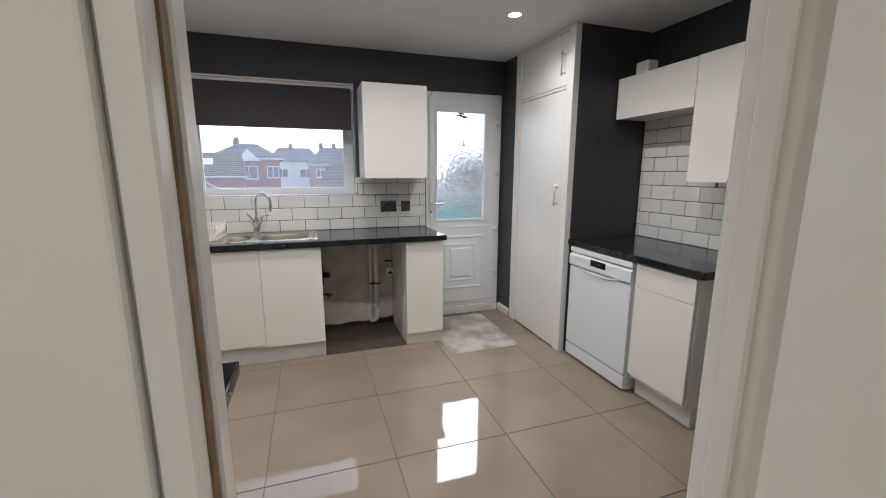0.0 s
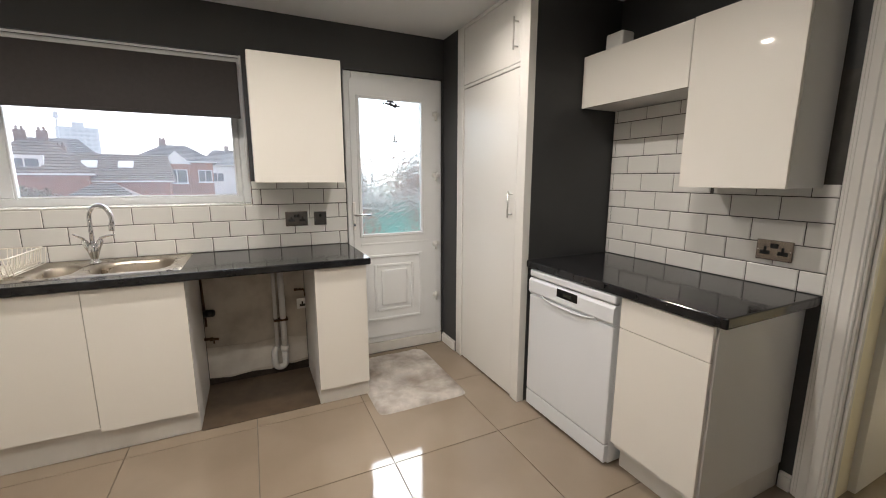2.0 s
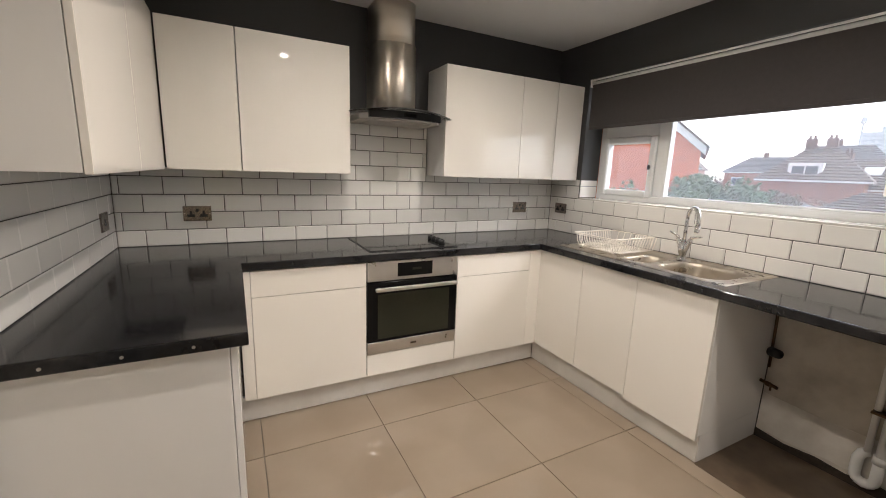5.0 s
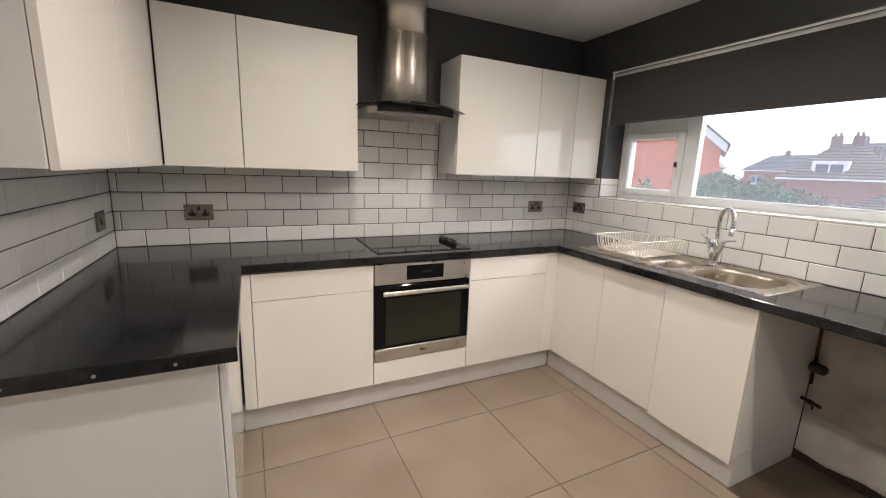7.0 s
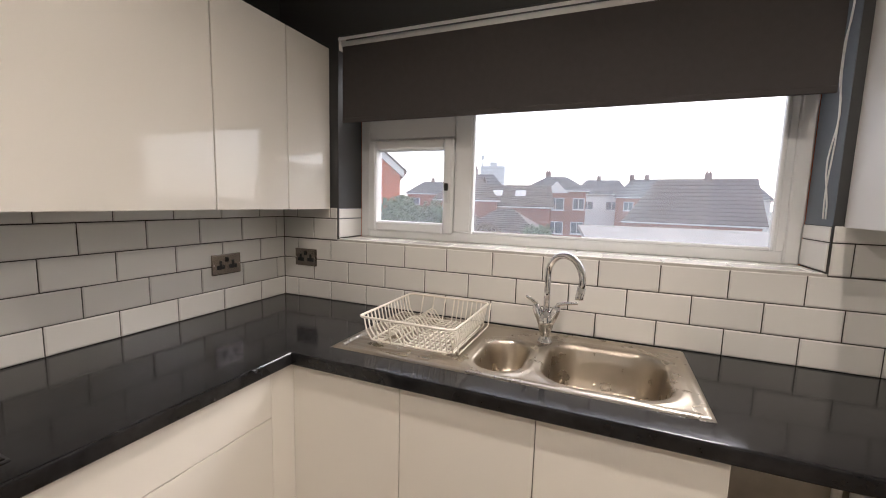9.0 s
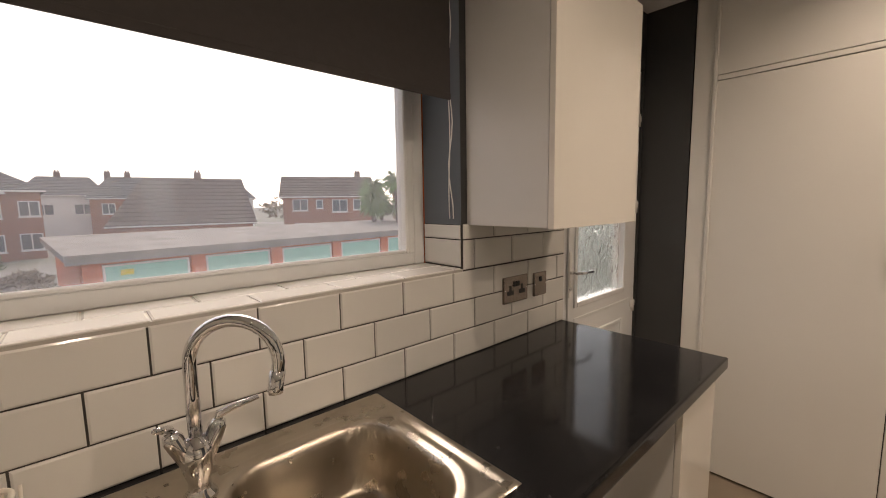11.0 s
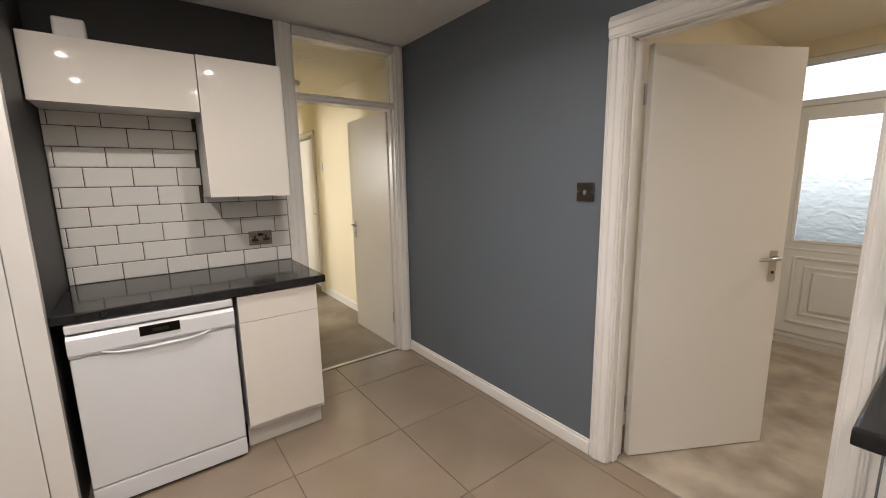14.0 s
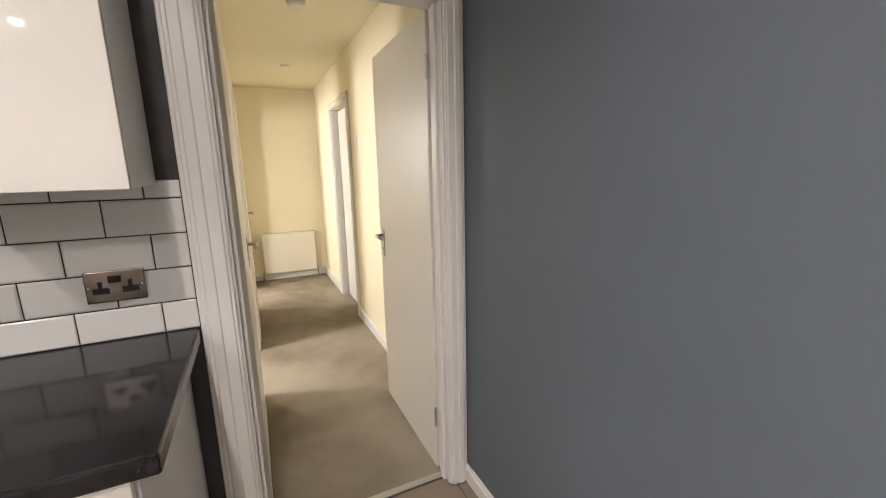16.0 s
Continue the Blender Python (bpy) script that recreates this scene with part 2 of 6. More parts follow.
M_GROUND = mat("yard_ground", (0.27, 0.26, 0.24), 0.95, var=0.25, scale=0.4, stain=(0.09, 0.12, 0.05), stain_scale=0.08, stain_amt=0.8)
M_LEAF = mat("shrub_leaves", (0.085, 0.14, 0.055), 0.7, var=0.35, scale=2.0)
M_LEAFB = mat("rusty_shrub_leaves", (0.15, 0.11, 0.06), 0.75, var=0.35, scale=2.0)
M_PALM = mat("palm_leaves", (0.12, 0.22, 0.07), 0.6, var=0.35, scale=2.0)
M_BARK = mat("bark", (0.10, 0.08, 0.06), 0.9, var=0.3, scale=6)
M_TOWERW = mat("tower_glass", (0.48, 0.51, 0.55), 0.3, var=0.1, scale=0.2)
M_TOWER = mat("tower_concrete", (0.62, 0.64, 0.68), 0.8, var=0.05, scale=0.1)


# ---- mesh helpers ----
ORIGIN = {}


def thing(name, x, y, z, label, category, group="", kind=""):
    ob = new(name)
    ob.empty_display_size = 0.05
    ob.location = (x, y, z)
    ORIGIN[ob.name] = Vector((x, y, z))
    return tagged(ob, label, category, group, kind)


def part(name, bm, material, parent, label="", smooth=False):
    """Links a bmesh, given in world places, as one mesh object under a thing or a part."""
    o = ORIGIN[parent.name]
    for v in bm.verts:
        v.co -= o
    return link(name, bm, material, parent, o, label, smooth)


def link(name, bm, material, parent, o, label="", smooth=False):
    me = bpy.data.meshes.new(name)
    bm.normal_update()
    bm.to_mesh(me)
    bm.free()
    me.materials.append(material)
    if smooth:
        for p in me.polygons:
            p.use_smooth = True
    ob = new(name, me)
    ob.parent = parent
    ORIGIN[ob.name] = o
    if label:
        ob["label"] = label
    return ob


def solid(name, bm, material, label, category, kind="", smooth=False, group=""):
    """A thing or piece of the setting of one mesh, with its origin at its base."""
    lo = [min(v.co[i] for v in bm.verts) for i in range(3)]
    hi = [max(v.co[i] for v in bm.verts) for i in range(3)]
    o = Vector(((lo[0] + hi[0]) / 2, (lo[1] + hi[1]) / 2, lo[2]))
    for v in bm.verts:
        v.co -= o
    ob = link(name, bm, material, None, o, "", smooth)
    ob.location = o
    return tagged(ob, label, category, group, kind)


def box(x0, x1, y0, y1, z0, z1, bevel=0.0, seg=1, bm=None):
    own = bmesh.new()
    bmesh.ops.create_cube(own, size=1)
    for v in own.verts:
        v.co = ((x0 + x1) / 2 + v.co.x * (x1 - x0), (y0 + y1) / 2 + v.co.y * (y1 - y0), (z0 + z1) / 2 + v.co.z * (z1 - z0))
    if bevel:
        bmesh.ops.bevel(own, geom=own.edges[:], offset=bevel, segments=seg, affect="EDGES", profile=0.5)
    return joined(bm, own)


def joined(bm, own):
    if bm is None:
        return own
    me = bpy.data.meshes.new("tmp")
    own.to_mesh(me)
    own.free()
    bm.from_mesh(me)
    bpy.data.meshes.remove(me)
    return bm


def cyl(p, q, r, r2=None, seg=20, bm=None):
    """A capped cylinder or cone from p to q."""
    p, q = Vector(p), Vector(q)
    own = bmesh.new()
    bmesh.ops.create_cone(own, cap_ends=True, segments=seg, radius1=r, radius2=r if r2 is None else r2, depth=(q - p).length)
    m = Matrix.Translation((p + q) / 2) @ (q - p).to_track_quat("Z", "Y").to_matrix().to_4x4()
    bmesh.ops.transform(own, matrix=m, verts=own.verts[:])
    return joined(bm, own)


def sweep(points, r, seg=10, bm=None, closed=False):
    """A round bar along a line of points."""
    own = bm or bmesh.new()
    pts = [Vector(p) for p in points]
    n = len(pts)
    rings = []
    side = None
    for i, p in enumerate(pts):
        a, b = (pts[i - 1], pts[(i + 1) % n]) if closed else (pts[max(i - 1, 0)], pts[min(i + 1, n - 1)])
        d = (b - a).normalized()
        if side is None:
            side = d.orthogonal().normalized()
        side = (side - d * side.dot(d)).normalized()
        up = d.cross(side)
        rad = r[i] if isinstance(r, (list, tuple)) else r
        rings.append([own.verts.new(p + rad * (math.cos(k * math.tau / seg) * side + math.sin(k * math.tau / seg) * up)) for k in range(seg)])
    for i in range(n if closed else n - 1):
        a, b = rings[i], rings[(i + 1) % n]
        for k in range(seg):
            own.faces.new((a[k], a[(k + 1) % seg], b[(k + 1) % seg], b[k]))
    if not closed:
        own.faces.new(rings[0][::-1])
        own.faces.new(rings[-1])
    return own


def prism(outline, axis, a, b, bevel=0.0, bm=None):
    """A flat outline of two coordinates pushed along an axis from a to b."""
    own = bmesh.new()

    def put(u, v, w):
        return {"x": (w, u, v), "y": (u, w, v), "z": (u, v, w)}[axis]

    lo = [own.verts.new(put(u, v, a)) for u, v in outline]
    hi = [own.verts.new(put(u, v, b)) for u, v in outline]
    n = len(outline)
    own.faces.new(lo)
    own.faces.new(hi)
    for i in range(n):
        own.faces.new((lo[i], lo[(i + 1) % n], hi[(i + 1) % n], hi[i]))
    bmesh.ops.recalc_face_normals(own, faces=own.faces[:])
    if bevel:
        bmesh.ops.bevel(own, geom=own.edges[:], offset=bevel, segments=2, affect="EDGES", profile=0.5)
    return joined(bm, own)


def slab(axis, n0, n1, u0, u1, v0, v1, holes=()):
    """A wall with thickness from n0 to n1 along an axis and openings that go through it; u is level, v is up (for z: u is x, v is y)."""
    us = sorted({u0, u1, *(h[i] for h in holes for i in (0, 1))})
    vs = sorted({v0, v1, *(h[i] for h in holes for i in (2, 3))})
    own = bmesh.new()
    made = {}

    def put(u, v, w):
        k = (round(u, 5), round(v, 5), round(w, 5))
        if k not in made:
            made[k] = own.verts.new({"x": (w, u, v), "y": (u, w, v), "z": (u, v, w)}[axis])
        return made[k]

    def full(i, j):
        if not (0 <= i < len(us) - 1 and 0 <= j < len(vs) - 1):
            return False
        u, v = (us[i] + us[i + 1]) / 2, (vs[j] + vs[j + 1]) / 2
        return not any(h[0] < u < h[1] and h[2] < v < h[3] for h in holes)

    for i in range(len(us) - 1):
        for j in range(len(vs) - 1):
            if not full(i, j):
                continue
            a, b, c, d = us[i], us[i + 1], vs[j], vs[j + 1]
            for w in (n0, n1):
                own.faces.new([put(a, c, w), put(b, c, w), put(b, d, w), put(a, d, w)])
            for di, dj, (p, q) in ((-1, 0, ((a, c), (a, d))), (1, 0, ((b, c), (b, d))), (0, -1, ((a, c), (b, c))), (0, 1, ((a, d), (b, d)))):
                if not full(i + di, j + dj):
                    own.faces.new([put(*p, n0), put(*q, n0), put(*q, n1), put(*p, n1)])
    bmesh.ops.recalc_face_normals(own, faces=own.faces[:])
    return own


# ---- the large structure ----
XE, YS = 4.24, -3.14          # east wall, south wall
WIN = (0.334, 2.165, 1.206, 2.14)
BACK = (2.79, 3.555, 0.0, 2.13)
SDOOR = (1.54, 2.445, 0.0, 2.03)   # rough opening of the hall doorway
EDOOR = (-3.085, -2.282, 0.0, 2.385)

wall_n = solid("wall_north", slab("y", 0.0, 0.1, -0.25, 4.4, -0.25, 2.6, [WIN, (BACK[0], BACK[1], -0.01, BACK[3])]), M_DARK,
               "charcoal painted kitchen wall with window and back door", "wall", "structure")
solid("wall_north_outer", slab("y", 0.1, 0.3, -0.25, 2.7, -0.25, 2.6, [WIN]), M_BRICKO, "outer brick leaf of the window wall", "wall", "structure")
wall_w = solid("wall_west", slab("x", -0.25, 0.0, -3.26, 0.0, 0.0, 2.6), M_DARK, "charcoal painted wall behind the hob", "wall", "structure")
wall_s = solid("wall_south", slab("y", YS - 0.12, YS, 0.0, XE, 0.0, 2.6, [SDOOR]), M_DARKLIT, "charcoal wall beside the hall doorway, window daylight put into its colour", "wall", "structure")
wall_e = solid("wall_east", slab("x", XE, XE + 0.1, YS, 0.0, 0.0, 2.6, [EDOOR]), M_DARK, "charcoal painted wall with corridor doorway", "wall", "structure")
solid("wall_nib", box(3.57, XE, -0.235, -0.002, 0, CEIL), M_DARK, "short charcoal wall between back door and cupboard", "wall", "structure")
solid("wall_cupboard_side", box(3.575, XE - 0.002, -1.072, -1.03, 0, CEIL - 0.001), M_DARK, "charcoal painted side of the built-in cupboard", "wall", "structure")
solid("ceiling", slab("z", CEIL, CEIL + 0.15, 0.0, XE, YS, 0.0), M_CEIL, "white painted kitchen ceiling", "ceiling", "structure")
floor = solid("floor", box(0.0, XE + 0.06, YS - 0.06, 0.0, -0.2, -0.006), M_FGROUT, "polished beige porcelain tile floor with thin joints", "floor", "structure")

# corridor
solid("corridor_wall_south", slab("y", -3.34, -3.22, XE + 0.1, 8.4, 0, 2.6, [(6.55, 7.3, 0, 2.0)]), M_CREAM, "cream painted corridor wall", "wall", "structure")
solid("corridor_wall_north", slab("y", -2.31, -2.19, XE + 0.1, 8.4, 0, 2.6, [(5.42, 6.13, 0, 2.02), (7.2, 8.0, 0, 2.02)]), M_CREAM,
      "cream painted corridor wall with doorways", "wall", "structure")
solid("corridor_wall_end", slab("x", 8.4, 8.5, -3.34, -2.19, 0, 2.6), M_CREAM, "cream painted wall at the corridor's end", "wall", "structure")
solid("corridor_ceiling", slab("z", 2.39, 2.6, XE + 0.1, 8.4, -3.22, -2.31), M_CREAM, "cream painted corridor ceiling", "ceiling", "structure")
solid("corridor_floor", box(XE + 0.06, 8.4, -3.34, -0.6, -0.2, 0.004), M_CARPET, "worn beige carpet in the corridor, light and shade patches in its colour", "carpet", "structure")
solid("side_rooms_wall", slab("y", -0.7, -0.6, XE + 0.1, 8.5, 0, 2.6), M_CREAM, "plain wall of the side rooms", "wall", "structure")
solid("side_rooms_ceiling", slab("z", 2.4, 2.6, XE + 0.1, 8.5, -2.19, -0.7), M_CEIL, "plain ceiling of the side rooms", "ceiling", "structure")
solid("side_rooms_end", slab("x", 8.4, 8.5, -2.19, -0.7, 0, 2.4), M_CREAM, "plain end wall of the side rooms", "wall", "structure")
solid("back_room_wall", slab("y", -3.55, -3.45, 6.3, 7.6, 0, 2.3), M_CREAM, "plain wall behind the closed door", "wall", "structure")

# hall
FDOOR = (1.5, 2.52, 0.0, 2.3)
solid("hall_floor", box(0.2, 2.55, -5.76, YS - 0.06, -0.2, 0.004), M_HCARPET, "mottled beige hall carpet", "carpet", "structure")
solid("hall_wall_south", slab("y", -5.78, -5.66, 0.2, 2.67, 0, 2.6, [FDOOR]), M_HALL, "cream painted hall wall around the front door", "wall", "structure")
solid("hall_wall_west", slab("x", 0.1, 0.2, -5.78, YS - 0.12, 0, 2.6), M_HALL, "cream painted hall wall", "wall", "structure")
solid("hall_wall_east", slab("x", 2.55, 2.67, -5.66, YS - 0.12, 0, 2.6), M_HALL, "cream painted hall wall beside the door", "wall", "structure")
solid("hall_ceiling", slab("z", 2.42, 2.6, 0.2, 2.55, -5.66, YS - 0.12), M_HALL, "cream painted hall ceiling", "ceiling", "structure")
solid("hall_side_lining", slab("y", YS - 0.124, YS - 0.12, 0.2, 2.55, 0, 2.42, [SDOOR]), M_HALL, "cream painted hall side of the wall", "wall", "structure")


# ---- window, doors, trims ----
def framed(x0, x1, y0, y1, z0, z1, w, parent, name="window_frame", material=None, bevel=0.006):
    """A four-sided frame of bars of width w, standing across y."""
    bm = None
    for b in ((x0, x0 + w, z0, z1), (x1 - w, x1, z0, z1), (x0 + w, x1 - w, z0, z0 + w), (x0 + w, x1 - w, z1 - w, z1)):
        bm = box(b[0], b[1], y0, y1, b[2], b[3], bevel, bm=bm)
    return part(name, bm, material or M_UPVC, parent)


window = thing("window_1", 1.25, 0.2, WIN[2], "white plastic kitchen window with a small side casement", "window", kind="structure")
framed(WIN[0] + 0.002, WIN[1] - 0.002, 0.19, 0.26, WIN[2] + 0.006, WIN[3] - 0.002, 0.05, window)
part("mullion", box(0.852, 0.936, 0.188, 0.258, WIN[2] + 0.056, WIN[3] - 0.052, 0.006), M_UPVC, window)
part("transom", box(0.386, 0.852, 0.19, 0.256, 1.70, 1.88, 0.006), M_UPVC, window)
sash = framed(0.384, 0.85, 0.172, 0.24, 1.25, 1.697, 0.05, window, "casement", bevel=0.009)
part("pane", box(0.432, 0.802, 0.21, 0.216, 1.298, 1.65), M_GLASS, sash).visible_shadow = False
part("handle_base", box(0.815, 0.835, 0.162, 0.173, 1.4, 1.47, 0.003), M_UPVC, sash, "white casement handle")
part("handle_latch", box(0.816, 0.834, 0.146, 0.163, 1.455, 1.49, 0.005, 2), M_BLACKP, sash, "black latch button")
part("pane", box(0.93, 2.12, 0.222, 0.228, 1.25, 2.095), M_GLASS, window).visible_shadow = False
part("pane", box(0.38, 0.858, 0.222, 0.228, 1.875, 2.095), M_GLASS, window).visible_shadow = False
part("jamb_bar", box(2.084, 2.1125, 0.186, 0.254, 1.256, 2.09, 0.005), M_UPVC, window)
# reveal sides take the daylit copy of the wall paint
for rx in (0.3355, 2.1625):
    solid("trim", box(rx, rx + 0.002, 0.001, 0.188, 1.3, 2.139), M_DARKLIT, "charcoal window reveal, daylight put into its colour", "trim", "structure")
bead = framed(0.935, 2.086, 0.182, 0.194, 1.258, 2.09, 0.014, window, "glazing_bead", bevel=0.004)

blind = thing("roller_blind", 1.245, 0.02, 1.76, "charcoal fabric roller blind pulled a third down", "blind")
fab = box(0.352, 2.137, 0.016, 0.0175, 1.775, 2.1)
part("fabric", fab, M_BLIND, blind)
part("bottom_bar", box(0.352, 2.137, 0.011, 0.022, 1.757, 1.779, 0.004, 2), M_BLIND, blind)
part("roller", cyl((0.345, 0.028, 2.107), (2.155, 0.028, 2.107), 0.016), M_UPVC, blind, "white roller tube", True)
part("valance", box(0.336, 2.163, 0.002, 0.01, 2.122, 2.134, 0.002), M_UPVC, blind)
for bx in (0.336, 2.15):
    part("bracket", box(bx, bx + 0.012, 0.006, 0.05, 2.08, 2.138, 0.002), M_WHITEP, blind)
chain = sweep([(2.148 + 0.006 * math.sin(k * 0.9), 0.03 + 0.004 * math.cos(k), 2.1 - k * 0.045) for k in range(17)], 0.0022, 6)
sweep([(2.156 + 0.004 * math.sin(k * 0.7 + 1), 0.045, 2.1 - k * 0.045) for k in range(17)], 0.0022, 6, chain)
part("pull_chain", chain, M_WHITEP, blind, "white beaded pull chain", True)

# sill and side reveals
sill = solid("window_sill", box(WIN[0] + 0.001, WIN[1] - 0.001, -0.006, 0.192, WIN[2] - 0.004, WIN[2] + 0.006), mat("pale_grout", (0.5, 0.48, 0.44), 0.8, var=0.15, scale=12),
             "white tiled window sill", "sill", "structure")
solid("window_reveal", box(WIN[0], WIN[0] + 0.004, 0.0, 0.19, 1.36, WIN[3]), M_DARK, "charcoal painted window reveal", "trim", "structure")


def panel_door(name, x0, x1, y, z0, z1, glass, panel, label, side=-1, hinge_x=None):
    """A white plastic outer door in its frame: a pane above, a raised panel below. y is its face, side the way it looks."""
    d = thing(name, (x0 + x1) / 2, y, z0, label, "door", kind="structure")
    s = side

    def bb(a, b, n0, n1, c, e, bev=0.004, bm=None):
        ys = sorted((y + s * n0, y + s * n1))
        return box(a, b, ys[0], ys[1], c, e, bev, bm=bm)

    bm = None
    for b in ((x0, x0 + 0.055, z0, z1), (x1 - 0.055, x1, z0, z1), (x0 + 0.055, x1 - 0.055, z1 - 0.055, z1), (x0 + 0.055, x1 - 0.055, z0, z0 + 0.05)):
        bm = bb(b[0], b[1], -0.06, 0.012, b[2], b[3], 0.006, bm)
    part("door_frame", bm, M_UPVC, d)
    a0, a1, c0, c1 = x0 + 0.04, x1 - 0.045, z0 + 0.05, z1 - 0.05
    g = glass
    bm = None
    for b in ((a0, g[0], c0, c1), (g[1], a1, c0, c1), (g[0], g[1], g[3], c1), (g[0], g[1], c0, g[2])):
        bm = bb(b[0], b[1], -0.045, 0.022, b[2], b[3], 0.0, bm)
    leaf = part("door_leaf", bm, M_UPVC, d)
    bm = None
    for b in ((g[0] - 0.012, g[0] + 0.012, g[2] - 0.012, g[3] + 0.012), (g[1] - 0.012, g[1] + 0.012, g[2] - 0.012, g[3] + 0.012),
              (g[0] + 0.012, g[1] - 0.012, g[2] - 0.012, g[2] + 0.012), (g[0] + 0.012, g[1] - 0.012, g[3] - 0.012, g[3] + 0.012)):
        bm = bb(b[0], b[1], 0.021, 0.03, b[2], b[3], 0.003, bm)
    part("glazing_bead", bm, M_UPVC, leaf)
    part("pane", bb(g[0] + 0.002, g[1] - 0.002, -0.012, -0.006, g[2] + 0.002, g[3] - 0.002, 0), M_FROST, leaf, "patterned obscure glass").visible_shadow = False
    p = panel
    bm = None
    for k, (inset, n) in enumerate(((0.0, 0.032), (0.075, 0.03))):
        w = 0.022
        q = (p[0] + inset, p[1] - inset, p[2] + inset, p[3] - inset)
        for b in ((q[0], q[0] + w, q[2], q[3]), (q[1] - w, q[1], q[2], q[3]), (q[0] + w, q[1] - w, q[2], q[2] + w), (q[0] + w, q[1] - w, q[3] - w, q[3])):
            bm = bb(b[0], b[1], 0.021, n, b[2], b[3], 0.004, bm)
    bm = bb(p[0] + 0.13, p[1] - 0.13, 0.021, 0.036, p[2] + 0.12, p[3] - 0.12, 0.008, bm)
    part("raised_panel", bm, M_UPVC, leaf)
    part("rail_groove", bb(a0 + 0.05, a1 - 0.03, 0.0215, 0.026, g[2] - 0.075, g[2] - 0.06, 0.002), M_UPVC, leaf)
    return d, leaf, bb


back_door, leaf, bb = panel_door("door_1", BACK[0] + 0.002, BACK[1] - 0.002, 0.02, 0.085, 2.125, (2.888, 3.388, 0.955, 1.955), (2.9, 3.375, 0.27, 0.8),
                                 "white plastic back door with patterned glass pane")
part("threshold", box(BACK[0] + 0.003, BACK[1] - 0.003, 0.0, 0.13, 0.0, 0.084, 0.004), M_PLINTH, back_door, "grubby white threshold strip")
hd = bb(2.826, 2.848, 0.021, 0.03, 1.0, 1.21, 0.004)
part("handle_plate", hd, M_WHITEP, leaf, "white handle plate")
hd = sweep([(2.837, -0.01, 1.115), (2.837, -0.045, 1.115), (2.85, -0.055, 1.115), (2.95, -0.055, 1.112)], 0.008, 10)
part("door_handle", hd, M_CHROME, leaf, "chrome lever handle", True)
part("keyhole", cyl((2.837, -0.012, 1.04), (2.837, -0.006, 1.04), 0.009), M_CHROME, leaf)
for hz in (0.42, 0.85, 1.4, 1.86):
    hb = cyl((3.50, -0.008, hz - 0.035), (3.50, -0.008, hz + 0.03), 0.009)
    box(3.47, 3.53, -0.01, -0.003, hz - 0.01, hz + 0.024, 0.003, bm=hb)
    part("hinge", hb, M_WHITEP, back_door, "", True)
# small dark ornament and figure on the glass
orn = bmesh.new()
for k in range(26):
    a = random.random() * math.tau
    r0 = random.random() * 0.055
    cyl((3.14 + r0 * math.cos(a) * 1.25, 0.005, 1.925 + 0.45 * r0 * math.sin(a)), (3.14 + r0 * 1.35 * math.cos(a) + 0.012, 0.003, 1.915 + 0.4 * r0 * math.sin(a)), 0.009, 0.003, 6, orn)
part("sticker", orn, M_BLACKP, leaf, "dark hanging ornament at the top of the glass")
fig = bmesh.new()
cyl((3.165, 0.008, 1.66), (3.165, 0.008, 1.72), 0.006, 0.002, 8, fig)
cyl((3.153, 0.008, 1.652), (3.185, 0.008, 1.652), 0.005, 0.005, 8, fig)
cyl((3.18, 0.008, 1.652), (3.18, 0.008, 1.69), 0.003, 0.003, 8, fig)
part("sticker", fig, M_BLACKP, leaf, "small dark sticker on the glass")

front_door, fleaf, bb2 = panel_door("door_3", FDOOR[0] + 0.002, FDOOR[1] - 0.002, -5.68, 0.06, 1.935, (1.66, 2.345, 0.885, 1.84), (1.68, 2.325, 0.2, 0.76),
                                    "white plastic front door with frosted glass", side=1)
part("threshold", box(FDOOR[0] + 0.003, FDOOR[1] - 0.003, -5.76, -5.66, 0.004, 0.059), M_PLINTH, front_door)
framed(FDOOR[0] + 0.002, FDOOR[1] - 0.002, -5.74, -5.66, 1.937, 2.298, 0.05, front_door, "fanlight_frame")
part("fanlight_pane", box(FDOOR[0] + 0.04, FDOOR[1] - 0.04, -5.705, -5.7, 1.98, 2.26), M_FROST, front_door).visible_shadow = False
for hz in (0.28, 0.7, 1.25, 1.72):
    hb = cyl((2.47, -5.652, hz - 0.035), (2.47, -5.652, hz + 0.03), 0.009)
    box(2.43, 2.5, -5.668, -5.655, hz - 0.01, hz + 0.024, 0.003, bm=hb)
    part("hinge", hb, M_WHITEP, front_door, "", True)


def profile_bar(along, a, b, face, n_dir, u_in, u_out, kind="v", top=None):
    """One stepped moulding. along 'x': on a wall across y; 'y': on a wall across x. kind v upright, h level."""
    bm = None
    lo, hi = min(u_in, u_out), max(u_in, u_out)
    w = hi - lo
    steps = ((0.0, 1.0, 0.013), (0.10, 0.9, 0.018), (0.45, 0.78, 0.023)) if u_out > u_in else ((0.0, 1.0, 0.013), (0.10, 0.9, 0.018), (0.22, 0.55, 0.023))
    for s0, s1, dep in steps:
        u0, u1 = lo + s0 * w, lo + s1 * w
        n = sorted((face, face + n_dir * dep))
        if along == "x":
            q = (u0, u1, n[0], n[1], a, b) if kind == "v" else (a, b, n[0], n[1], u0, u1)
        else:
            q = (n[0], n[1], u0, u1, a, b) if kind == "v" else (n[0], n[1], a, b, u0, u1)
        bm = box(*q, 0.004, 1, bm=bm)
    return bm


